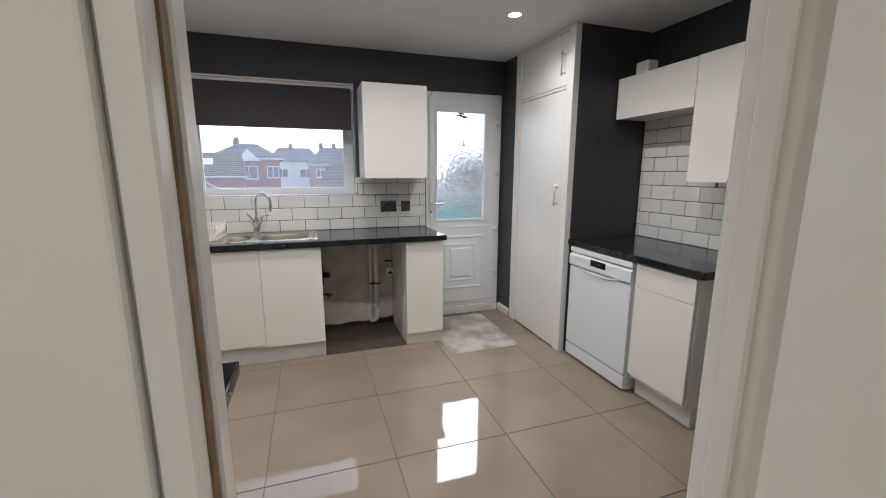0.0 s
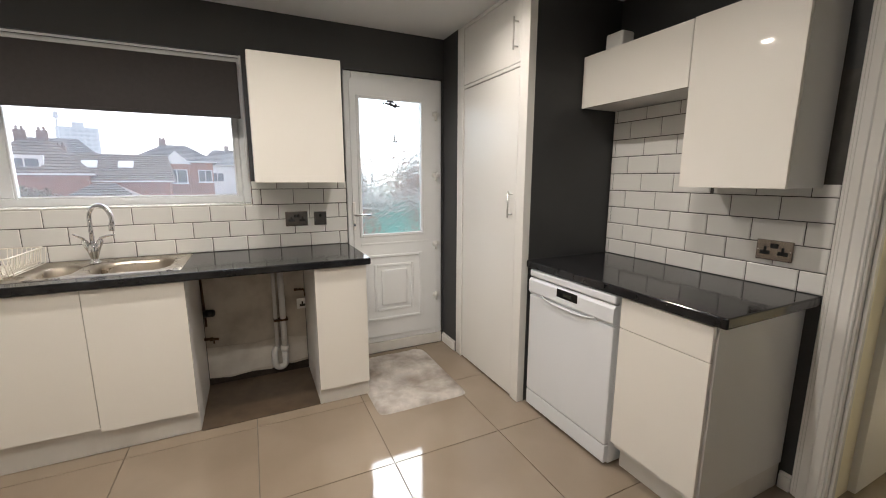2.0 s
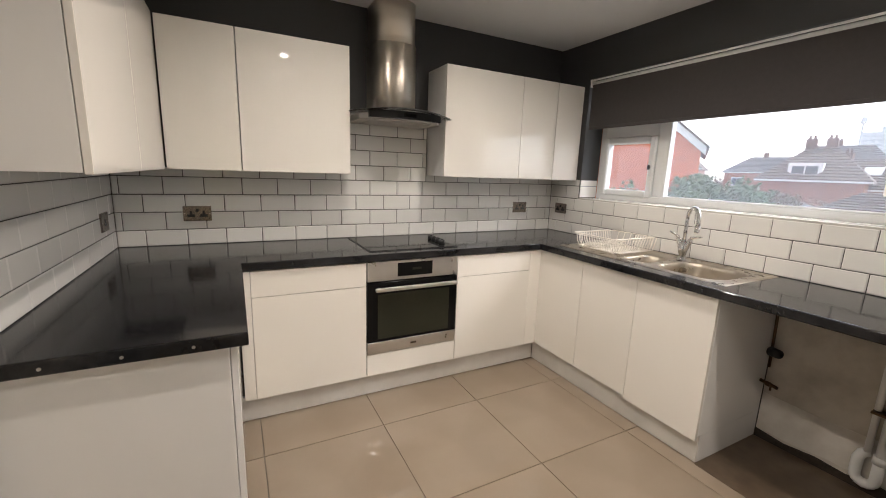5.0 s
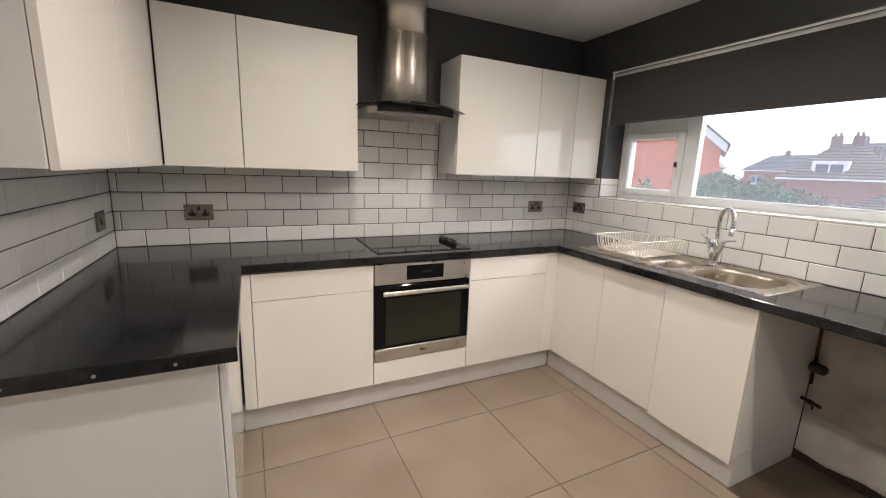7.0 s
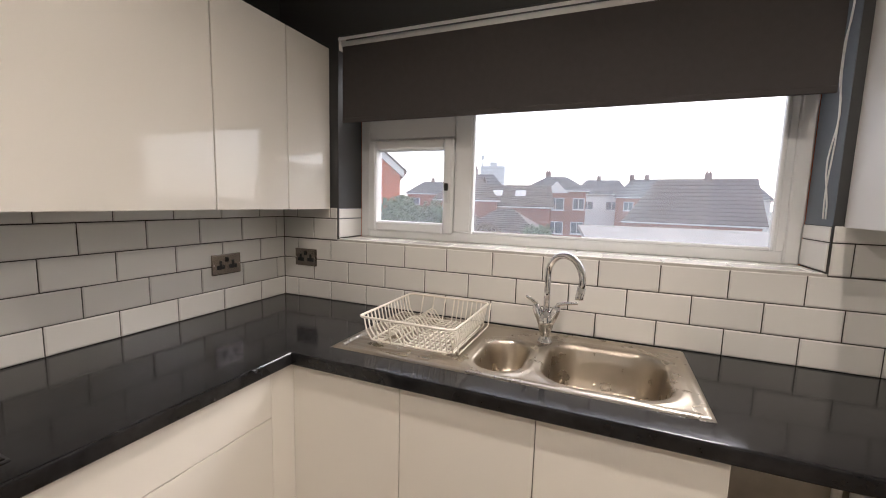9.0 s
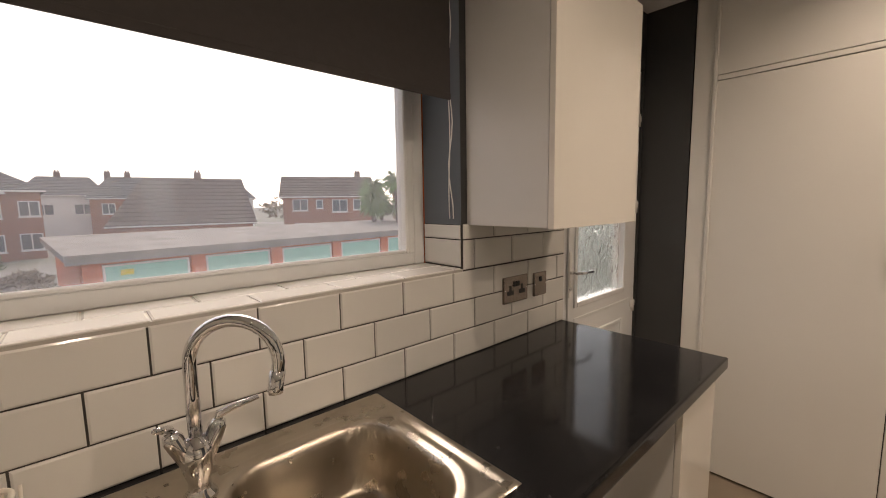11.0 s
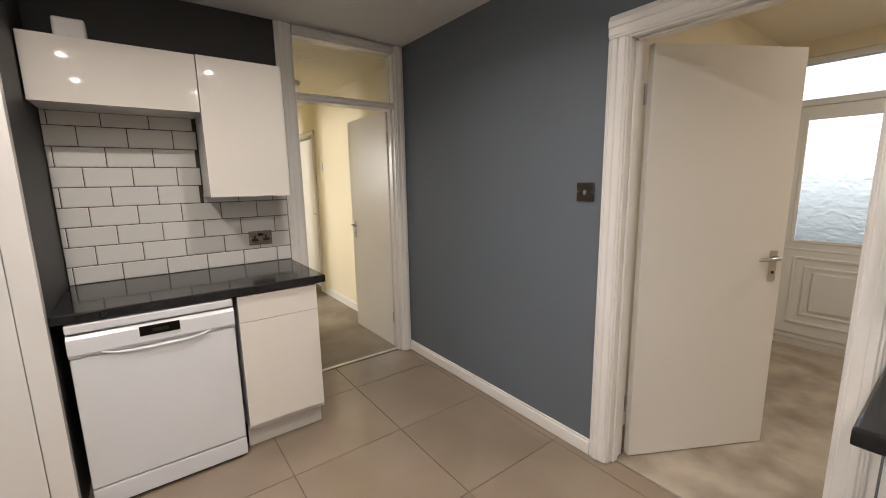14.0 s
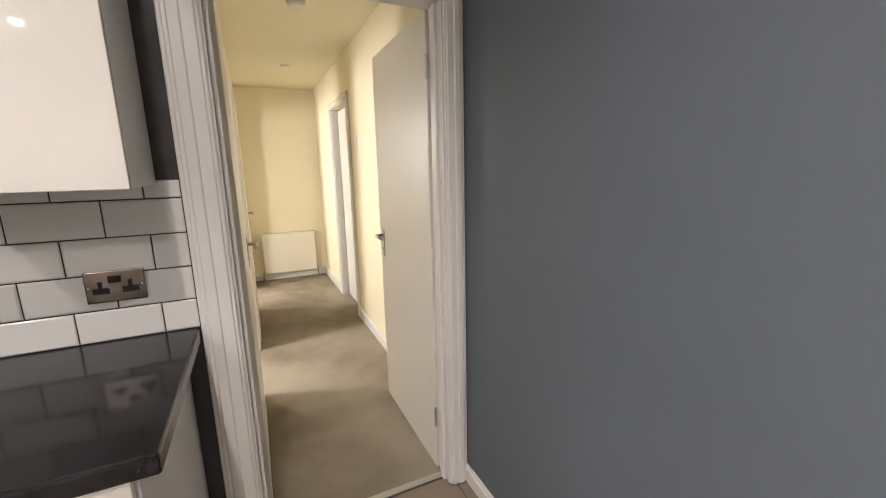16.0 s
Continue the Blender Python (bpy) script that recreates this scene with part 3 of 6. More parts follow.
# hall doorway: lining, stops, architraves, leaf
def lining(name, along, n0, n1, u0, u1, ztop, label, t=0.03, z_extra=None):
    d = thing(name, (u0 + u1) / 2 if along == "x" else (n0 + n1) / 2, (n0 + n1) / 2 if along == "x" else (u0 + u1) / 2, 0, label, "door frame", kind="structure")

    def b(a0, a1, m0, m1, c0, c1, bev=0.003):
        return box(a0, a1, m0, m1, c0, c1, bev) if along == "x" else box(m0, m1, a0, a1, c0, c1, bev)

    part("jamb", b(u0 - t, u0, n0, n1, 0.003, ztop), M_TRIM, d)
    part("jamb", b(u1, u1 + t, n0, n1, 0.003, ztop), M_TRIM, d)
    part("head", b(u0 - t, u1 + t, n0, n1, ztop, ztop + t), M_TRIM, d)
    return d, b


fr, fb = lining("door_frame_1", "x", YS - 0.126, YS + 0.002, 1.65, 2.413, 1.995, "white painted frame of the hall doorway")
part("jamb_packer", box(1.5405, 1.6195, YS - 0.1255, YS + 0.0015, 0.003, 2.0), M_TRIM, fr)
part("stop", fb(1.65, 1.656, YS - 0.07, YS - 0.03, 0.004, 1.983), M_TRIM, fr)
part("stop", fb(2.401, 2.413, YS - 0.07, YS - 0.03, 0.004, 1.983), M_TRIM, fr)
part("stop", fb(1.656, 2.401, YS - 0.07, YS - 0.03, 1.983, 1.995), M_TRIM, fr)
part("worn_edge", box(1.646, 1.6525, YS - 0.092, YS - 0.074, 0.01, 1.99, 0.002), mat("bare_worn_wood", (0.20, 0.13, 0.06), 0.8, var=0.35, scale=30, bump=0.5, bscale=60), fr,
     "bare worn wood edge")
part("architrave", profile_bar("x", 0.003, 2.002, YS, 1, 2.42, 2.513), M_TRIM, fr)
part("architrave", profile_bar("x", 0.003, 2.002, YS, 1, 1.645, 1.562), M_TRIM, fr)
part("architrave", profile_bar("x", 1.562, 2.513, YS, 1, 2.003, 2.097, "h"), M_TRIM, fr)
part("architrave", profile_bar("x", 0.004, 2.1, YS - 0.125, -1, 2.42, 2.49), M_TRIM, fr)
part("architrave", box(1.52, 1.62, YS - 0.139, YS - 0.1265, 0.004, 2.1, 0.004, 2), M_TRIM, fr)


def flush_door(name, hx, hy, angle, width, height, label, handle_h=1.0, flip=1, swing=1):
    """A plain painted door leaf hinged at (hx, hy), turned by angle, with lever handles on both faces."""
    d = thing(name, hx, hy, 0.01, label, "door", kind="structure")
    m = Matrix.Translation((hx, hy, 0.01)) @ pose(0, 0, 0, 0, 0, angle)

    def put(nm, bm, material, parent, label="", smooth=False):
        bmesh.ops.transform(bm, matrix=m, verts=bm.verts[:])
        return part(nm, bm, material, parent, label, smooth)

    lf = put("door_leaf", box(0.003, width, -0.02, 0.02, 0, height, 0.002), M_DOORP, d)
    for s in (-1, 1):
        put("handle_plate", box(width - 0.078, width - 0.038, *sorted((s * 0.0195, s * 0.026)), handle_h - 0.1, handle_h + 0.055, 0.003, 2), M_STEEL, lf, "satin steel handle plate")
        hx2 = width - 0.058
        put("lever", sweep([(hx2, s * 0.024, handle_h + 0.02), (hx2, s * 0.06, handle_h + 0.02), (hx2 - 0.015, s * 0.066, handle_h + 0.02), (hx2 - 0.11, s * 0.062, handle_h + 0.016)], 0.009, 10), M_STEEL, lf, "satin steel lever", True)
        put("keyhole", cyl((hx2, s * 0.0255, handle_h - 0.055), (hx2, s * 0.0275, handle_h - 0.055), 0.008, seg=12), M_BLACKP, lf)
    put("latch_plate", box(width - 0.001, width + 0.001, -0.011, 0.011, handle_h - 0.06, handle_h + 0.1), M_STEEL, lf)
    for hz in (0.22, height - 0.25):
        put("hinge", cyl((-0.002, 0.021, hz), (-0.002, 0.021, hz + 0.09), 0.006, seg=10), M_STEEL, d)
    return d


flush_door("door_2", 2.397, YS - 0.135, 241, 0.765, 1.975, "cream-white flush hall door standing open", 0.985)

# corridor doorway with fanlight
er, eb = lining("door_frame_2", "y", XE - 0.002, XE + 0.104, -3.05, -2.315, 2.355, "tall white door frame with a fanlight above")
part("transom", eb(-3.05, -2.315, XE - 0.002, XE + 0.104, 1.955, 2.005, 0.004), M_TRIM, er)
part("transom_moulding", box(XE - 0.016, XE - 0.001, -3.05, -2.315, 1.968, 1.992, 0.005), M_TRIM, er)
part("stop", eb(-3.05, -3.037, XE + 0.03, XE + 0.055, 0.004, 1.955, 0.002), M_TRIM, er)
part("stop", eb(-2.328, -2.315, XE + 0.03, XE + 0.055, 0.004, 1.955, 0.002), M_TRIM, er)
part("fanlight_pane", box(XE + 0.05, XE + 0.055, -3.049, -2.316, 2.006, 2.354), M_GLASS, er).visible_shadow = False
part("architrave", profile_bar("y", 0.003, CEIL - 0.002, XE, -1, -3.057, -3.137), M_TRIM, er)
part("architrave", profile_bar("y", 0.003, CEIL - 0.002, XE, -1, -2.308, -2.204), M_TRIM, er)
part("architrave", profile_bar("y", -3.055, -2.31, XE, -1, 2.36, CEIL - 0.003, "h"), M_TRIM, er)
part("threshold_strip", box(XE + 0.05, XE + 0.085, -3.05, -2.315, 0.0, 0.008, 0.003), M_STEEL, er, "thin metal carpet strip")
flush_door("door_4", XE + 0.108, -3.06, 0, 0.735, 1.955, "cream-white flush corridor door standing open", 0.985)

# corridor doors and trims
flush_door("door_5", 7.27, -3.3, 180, 0.70, 1.97, "closed white flush door in the corridor", 0.985)
for u0, u1 in ((7.3, 7.37), (6.55, 6.48)):
    solid("trim", profile_bar("x", 0.004, 2.0, -3.22, 1, u0, u1), M_TRIM, "white door architrave in the corridor", "trim", "structure")
    k = -1 if u0 > 7 else 1
    solid("trim", box(*sorted((u0, u0 + k * 0.026)), -3.34, -3.219, 0.004, 1.999, 0.002), M_TRIM, "white door lining in the corridor", "trim", "structure")
solid("trim", profile_bar("x", 6.48, 7.37, -3.22, 1, 2.001, 2.06, "h"), M_TRIM, "white door architrave in the corridor", "trim", "structure")
flush_door("door_6", 4.47, -2.318, 0, 0.71, 1.97, "closed white flush door in the corridor", 0.985)
flush_door("door_7", 6.3, -2.318, 0, 0.72, 1.97, "closed white flush door in the corridor", 0.985)
for u0, u1 in ((5.185, 5.25), (5.42, 5.355), (6.13, 6.195), (7.2, 7.135)):
    solid("trim", profile_bar("x", 0.004, 2.02, -2.31, -1, u0, u1), M_TRIM, "white door architrave in the corridor", "trim", "structure")


def skirting(x0, x1, y0, y1, h, axis, face, n_dir):
    bm = None
    for dep, z1 in ((0.016, h - 0.015), (0.010, h)):
        n = sorted((face, face + n_dir * dep))
        bm = box(x0, x1, n[0], n[1], 0.002, z1, 0.003, bm=bm) if axis == "x" else box(n[0], n[1], y0, y1, 0.002, z1, 0.003, bm=bm)
    return solid("baseboard", bm, M_TRIM, "white painted skirting board", "baseboard", "structure")


skirting(2.515, XE - 0.001, 0, 0, 0.085, "x", YS, 1)
skirting(0, 0, -0.233, -0.003, 0.085, "y", 3.57, -1)
skirting(0, 0, -2.203, -2.157, 0.085, "y", XE, -1)
skirting(5.05, 6.48, 0, 0, 0.1, "x", -3.22, 1)
skirting(0, 0, -5.655, -3.3, 0.09, "y", 2.55, -1)
skirting(7.38, 8.38, 0, 0, 0.1, "x", -3.22, 1)
skirting(0, 0, -3.2, -2.32, 0.1, "y", 8.4, -1)

# ---- built-in cupboard ----
cup = thing("tall_cupboard", 3.57, -0.66, 0, "floor-to-ceiling white built-in cupboard with two doors", "cupboard")
CF = 3.568
bm = None
for q in ((-1.073, -0.995, 0.0, CEIL - 0.002), (-0.325, -0.24, 0.0, CEIL - 0.002), (-0.995, -0.325, 2.395, CEIL - 0.002), (-0.995, -0.325, 2.0, 2.022)):
    bm = box(CF, CF + 0.05, q[0], q[1], q[2], q[3], 0.002, bm=bm)
part("frame", bm, M_CUP, cup)
part("trim", box(CF - 0.012, CF, -0.343, -0.326, 0.003, 2.4, 0.003), M_CUP, cup)
d1 = part("door", box(CF + 0.002, CF + 0.03, -0.992, -0.328, 0.012, 1.996, 0.002), M_CUP, cup, "tall flat lower door")
d2 = part("door", box(CF + 0.002, CF + 0.03, -0.992, -0.328, 2.026, 2.392, 0.002), M_CUP, cup, "small flat top door")


def bar_handle(x, y, z0, z1, parent):
    b = cyl((x - 0.032, y, z0), (x - 0.032, y, z1), 0.005, seg=12)
    for z in (z0 + 0.02, z1 - 0.02):
        cyl((x, y, z), (x - 0.032, y, z), 0.0045, seg=10, bm=b)
    part("handle", b, M_STEEL, parent, "steel bar handle", True)


bar_handle(CF + 0.002, -0.955, 1.15, 1.31, d1)
bar_handle(CF + 0.002, -0.965, 2.09, 2.26, d2)
part("inside", box(CF + 0.06, CF + 0.065, -1.02, -0.24, 0.0, 2.4), M_BLACKP, cup)

# ---- kitchen units ----
WT0, WT1 = 0.868, 0.91
G = 0.0013


def north_door(x0, x1, z0, z1, parent, y=-0.595, name="door", label="", t=0.019):
    return part(name, box(x0 + G, x1 - G, y, y + t, z0 + G, z1 - G, 0.0018, 2), M_GLOSSW, parent, label)


def west_door(y0, y1, z0, z1, parent, x=0.605, name="door", label="", t=0.019, side=1):
    a = sorted((x, x - side * t))
    return part(name, box(a[0], a[1], y0 + G, y1 - G, z0 + G, z1 - G, 0.0018, 2), M_GLOSSW, parent, label)


def carcass(x0, x1, y0, y1, z0, z1, parent, name="body"):
    return part(name, box(x0, x1, y0, y1, z0, z1, 0.001), M_CARC, parent)


ZD0, ZD1 = 0.15, 0.862
LBL = "handleless gloss cream-white base unit under black worktop"
# north run
u = thing("base_cabinet", 0.8, -0.3, 0, "gloss cream-white corner base panel under black worktop", "cabinet", "kitchen base units")
carcass(0.62, 1.004, -0.575, -0.02, 0.14, ZD1, u)
north_door(0.6025, 1.004, ZD0, ZD1, u, name="panel")
u = thing("base_cabinet", 1.2, -0.3, 0, LBL, "cabinet", "kitchen base units")
carcass(1.006, 1.398, -0.575, -0.02, 0.14, 0.7, u)
north_door(1.004, 1.398, ZD0, ZD1, u)
u = thing("base_cabinet", 1.6, -0.3, 0, "gloss cream-white base unit beside the appliance gap", "cabinet", "kitchen base units")
carcass(1.4, 1.798, -0.575, -0.02, 0.15, 0.7, u)
part("side_panel", box(1.8, 1.816, -0.575, -0.012, 0.1505, ZD1, 0.001), M_CARC, u)
part("side_panel", box(1.8, 1.8155, -0.549, -0.012, 0.0, 0.15), M_CARC, u)
north_door(1.398, 1.817, ZD0 - 0.02, ZD1, u)
u = thing("end_cabinet", 2.61, -0.3, 0, "narrow gloss cream-white end unit carrying the worktop", "cabinet", "kitchen base units")
carcass(2.458, 2.762, -0.575, -0.012, 0.1, ZD1, u)
part("side_panel", box(2.4585, 2.474, -0.545, -0.012, 0.0, 0.1), M_CARC, u)
north_door(2.456, 2.764, 0.1, ZD1, u)
part("plinth", box(2.456, 2.764, -0.572, -0.556, 0.0, 0.098, 0.002), M_PLINTH, u)
solid("plinth", box(0.546, 1.814, -0.558, -0.543, 0.0, 0.148, 0.002), M_PLINTH, "white plinth board under the sink units", "plinth", "structure")
solid("plinth", box(0.531, 0.546, -2.56, -0.559, 0.0, 0.148, 0.002), M_PLINTH, "white plinth board under the oven units", "plinth", "structure")

# west run
u = thing("base_cabinet", 0.3, -0.95, 0, "gloss cream-white drawer base unit beside the oven", "cabinet", "kitchen base units")
carcass(0.02, 0.584, -1.28, -0.62, 0.14, ZD1, u)
west_door(-1.282, -0.69, ZD0, 0.72, u)
west_door(-1.282, -0.69, 0.72, ZD1, u, name="drawer_front")
west_door(-0.69, -0.577, ZD0, ZD1, u, name="filler", x=0.603)
u = thing("base_cabinet", 0.3, -2.19, 0, "gloss cream-white drawer base unit beside the oven", "cabinet", "kitchen base units")
carcass(0.02, 0.584, -2.49, -1.886, 0.14, ZD1, u)
west_door(-2.49, -1.884, ZD0, 0.72, u)
west_door(-2.49, -1.884, 0.72, ZD1, u, name="drawer_front")
west_door(-2.548, -2.49, ZD0, ZD1, u, name="filler")
u = thing("oven_housing", 0.3, -1.58, 0, "gloss cream-white housing panel below the oven", "cabinet", "kitchen base units")
carcass(0.02, 0.56, -1.878, -1.288, 0.14, 0.285, u)
west_door(-1.882, -1.284, ZD0, 0.288, u, name="panel")

# south run
u = thing("base_cabinet", 1.05, -2.85, 0, "gloss cream-white base unit with a plain end panel", "cabinet", "kitchen base units")
carcass(0.62, 1.47, -3.12, -2.575, 0.14, ZD1, u)
part("end_panel", box(1.49, 1.508, -3.136, -2.575, 0.0, ZD1, 0.0015), M_CARC, u, "plain off-white end panel")
part("post", box(1.47, 1.488, -2.574, -2.553, 0.0, ZD1, 0.002), M_CARC, u)
for a, b in ((0.63, 1.05), (1.05, 1.488)):
    part("door", box(a + G, b - G, -2.572, -2.553, ZD0, ZD1, 0.0018, 2), M_GLOSSW, u)
solid("plinth", box(0.571, 1.486, -2.62, -2.605, 0.0, 0.148, 0.002), M_PLINTH, "white plinth board under the end units", "plinth", "structure")

# east run
u = thing("base_cabinet", 3.9, -1.95, 0, "gloss cream-white drawer base unit beside the dishwasher", "cabinet", "kitchen base units")
carcass(3.64, XE - 0.004, -2.138, -1.75, 0.12, ZD1, u)
part("end_panel", box(3.64, XE - 0.004, -2.155, -2.139, 0.12, ZD1, 0.0015), M_CARC, u)
west_door(-2.15, -1.748, ZD0, 0.722, u, x=3.617, side=-1)
west_door(-2.15, -1.748, 0.722, ZD1, u, x=3.617, side=-1, name="drawer_front")
part("plinth", box(3.69, 3.705, -2.15, -1.748, 0.0, 0.118, 0.002), M_PLINTH, u)
part("plinth_return", box(3.706, XE - 0.004, -2.15, -2.135, 0.0, 0.118, 0.002), M_PLINTH, u)

# worktops
wt = slab("z", WT0, WT1, 0.0, 2.785, YS + 0.001, -0.001, [(0.622, 2.785, -2.522, -0.622), (1.555, 2.785, YS + 0.001, -2.522), (0.73, 1.775, -0.5, -0.05)])
wt.normal_update()
rim = [e for e in wt.edges if len(e.link_faces) == 2 and e.calc_face_angle() > 1 and abs(e.verts[0].co.z - e.verts[1].co.z) < 1e-5
       and not any(all(abs(v.co[i] - p) < 1e-4 for v in e.verts) for i, p in ((0, 0.0), (1, -0.001), (1, YS + 0.001)))
       and not all(0.72 < v.co.x < 1.78 and v.co.y > -0.55 for v in e.verts)]
bmesh.ops.bevel(wt, geom=rim, offset=0.008, segments=3, affect="EDGES", profile=0.6)
worktop = thing("worktop", 0.3, -0.3, WT0, "black laminate worktop running round three sides", "worktop")
wt_ob = part("slab", wt, M_WORK, worktop)
for k, sy in enumerate((-2.66, -2.82, -2.98)):
    part("screw", cyl((1.554, sy, 0.888), (1.5575, sy, 0.888), 0.0045, seg=10), M_STEEL, worktop)
wt2 = thing("worktop", 3.9, -1.65, WT0, "short black laminate worktop over the dishwasher", "worktop")
part("slab", box(3.6, XE - 0.001, -2.2, -1.076, WT0, WT1, 0.007, 3), M_WORK, wt2)

# wall units
UZ0, UZ1 = 1.358, 2.09
ULBL = "handleless gloss cream-white wall unit"


def wall_unit_x(x_wall, x_front, y0, y1, z0, z1, seams, label, name="wall_cabinet"):
    """A wall unit on a wall across x with doors parted at the seams."""
    s = 1 if x_front > x_wall else -1
    d = thing(name, (x_wall + x_front) / 2, (y0 + y1) / 2, z0, label, "wall cabinet", "kitchen wall units")
    a = sorted((x_wall + s * 0.002, x_front - s * 0.021))
    part("body", box(a[0], a[1], y0 + 0.001, y1 - 0.001, z0, z1 - 0.002, 0.001), M_CARC, d)
    ys = [y0, *seams, y1]
    for p, q in zip(ys, ys[1:]):
        west_door(p, q, z0 - 0.004, z1, d, x=x_front, side=s)
    return d


wall_unit_x(0, 0.293, -1.245, -0.608, UZ0, UZ1, [], ULBL + " beside the hood")
wall_unit_x(0, 0.293, -0.606, -0.274, UZ0, UZ1, [], "narrow " + ULBL)
wall_unit_x(0, 0.293, -0.272, -0.004, UZ0, UZ1, [], "narrow " + ULBL + " beside the window")
wall_unit_x(0, 0.293, -2.488, -1.89, UZ0, UZ1, [], ULBL + " beside the hood")
wall_unit_x(0, 0.293, -2.836, -2.49, UZ0, UZ1, [], ULBL + " in the corner")
wall_unit_x(XE, 3.955, -2.146, -1.726, UZ0 - 0.01, 2.075, [], "tall " + ULBL + " over the black worktop")
wall_unit_x(XE, 3.955, -1.724, -1.078, 1.79, 2.072, [], "low gloss cream-white bridging wall unit")
d = thing("wall_cabinet", 2.45, -0.17, UZ0, ULBL + " between window and back door", "wall cabinet", "kitchen wall units")
part("body", box(2.189, 2.709, -0.314, -0.002, UZ0, UZ1 - 0.002, 0.001), M_CARC, d)
north_door(2.187, 2.711, UZ0 - 0.004, UZ1, d, y=-0.335)
d = thing("wall_cabinet", 0.9, -3.0, UZ0, ULBL + " above the end worktop", "wall cabinet", "kitchen wall units")
part("body", box(0.272, 1.498, YS + 0.002, -2.862, UZ0, UZ1 - 0.002, 0.001), M_CARC, d)
part("door", box(0.296, 0.897, -2.86, -2.841, UZ0 - 0.004, UZ1, 0.0018, 2), M_GLOSSW, d)
part("door", box(0.9, 1.498, -2.86, -2.841, UZ0 - 0.004, UZ1, 0.0018, 2), M_GLOSSW, d)

solid("plastic_box", box(3.99, 4.08, -1.31, -1.195, 2.0705, 2.16, 0.012, 3), M_WHITEP, "small white plastic box on top of the wall unit", "box")

# ---- oven, hob, hood ----
oven = thing("oven", 0.6, -1.583, 0.29, "built-in single oven of brushed steel and black glass", "oven")
OY0, OY1 = -1.88, -1.286
part("body", box(0.05, 0.585, OY0 + 0.012, OY1 - 0.012, 0.292, WT0 - 0.002), M_BLACKP, oven)
fas = part("control_panel", box(0.585, 0.609, OY0, OY1, 0.745, WT0 - 0.004, 0.002), M_STEEL, oven, "brushed steel control panel")
part("display", box(0.609, 0.6115, -1.695, -1.465, 0.765, 0.848, 0.001), M_BLACKG, fas, "black glass display")
part("indicator", box(0.6115, 0.6122, -1.6, -1.54, 0.8, 0.815), M_OVENG, fas)
part("badge", box(0.609, 0.61, -1.36, -1.33, 0.782, 0.79, 0.0005), M_STEEL, fas)
od = part("door", box(0.585, 0.611, OY0, OY1, 0.367, 0.738, 0.003), M_BLACKG, oven, "black glass oven door")
part("window", box(0.611, 0.6122, OY0 + 0.062, OY1 - 0.055, 0.385, 0.665, 0.0005), M_OVENG, od, "dark see-through oven window")
hb = box(0.632, 0.65, OY0 + 0.04, OY1 - 0.012, 0.688, 0.712, 0.006, 3)
for hy in (OY0 + 0.06, OY1 - 0.035):
    box(0.611, 0.634, hy, hy + 0.016, 0.692, 0.708, 0.003, bm=hb)
part("handle", hb, M_STEEL, od, "flat steel bar handle")
lo = part("lower_trim", box(0.585, 0.611, OY0, OY1, 0.293, 0.364, 0.002), M_STEEL, oven, "brushed steel lower trim")
part("badge", box(0.611, 0.612, -1.605, -1.565, 0.322, 0.335, 0.0005), M_NICKEL, lo)

hob = thing("hob", 0.3, -1.545, WT1, "black ceramic glass hob with four knobs", "hob")
part("glass_top", box(0.045, 0.545, -1.845, -1.255, WT1, WT1 + 0.006, 0.002, 2), M_BLACKG, hob)
part("frame", box(0.04, 0.55, -1.85, -1.25, WT1 - 0.002, WT1 + 0.003, 0.001), M_BLACKP, hob)
for k in range(4):
    kx = 0.25 + k * 0.058
    kb = cyl((kx, -1.31, WT1 + 0.006), (kx, -1.31, WT1 + 0.03), 0.021, 0.019, 20)
    box(kx - 0.018, kx + 0.018, -1.314, -1.306, WT1 + 0.03, WT1 + 0.036, 0.002, bm=kb)
    part("knob", kb, M_BLACKP, hob, "", True)
part("front_line", box(0.4, 0.4015, -1.84, -1.26, WT1 + 0.0058, WT1 + 0.0064), M_OVENG, hob)

hood = thing("cooker_hood", 0.25, -1.568, 1.7, "steel chimney cooker hood with curved smoked glass canopy", "cooker hood")
HC = -1.568


def chimney(half, depth, z0, z1):
    o = [(0.003, HC - half), (depth * 0.72, HC - half)]
    o += [(depth * 0.72 + depth * 0.28 * math.sin(a), HC - half * math.cos(a)) for a in [k * math.pi / 14 for k in range(1, 14)]]
    o += [(depth * 0.72, HC + half), (0.003, HC + half)]
    return prism(o, "z", z0, z1)


part("lower_duct", chimney(0.135, 0.275, 1.752, 2.17), M_DUCT, hood, "curved brushed steel duct", True)
part("upper_duct", chimney(0.128, 0.266, 2.17, CEIL - 0.001), M_DUCT, hood, "curved brushed steel duct", True)
can = bmesh.new()
NX, NY = 8, 20
grid = []
for t in (0.0, 0.006):
    rows = []
    for i in range(NX + 1):
        row = []
        for j in range(NY + 1):
            v = -1 + 2 * j / NY
            xf = 0.36 + 0.13 * math.cos(v * math.pi / 2)
            x = 0.01 + (xf - 0.01) * i / NX
            row.append(can.verts.new((x, HC + v * 0.334, 1.752 - 0.022 * v * v - t)))
        rows.append(row)
    grid.append(rows)
for i in range(NX):
    for j in range(NY):
        for g in grid:
            can.faces.new((g[i][j], g[i + 1][j], g[i + 1][j + 1], g[i][j + 1]))
for i in range(NX):
    for j in (0, NY):
        can.faces.new((grid[0][i][j], grid[0][i + 1][j], grid[1][i + 1][j], grid[1][i][j]))
for j in range(NY):
    for i in (0, NX):
        can.faces.new((grid[0][i][j], grid[0][i][j + 1], grid[1][i][j + 1], grid[1][i][j]))
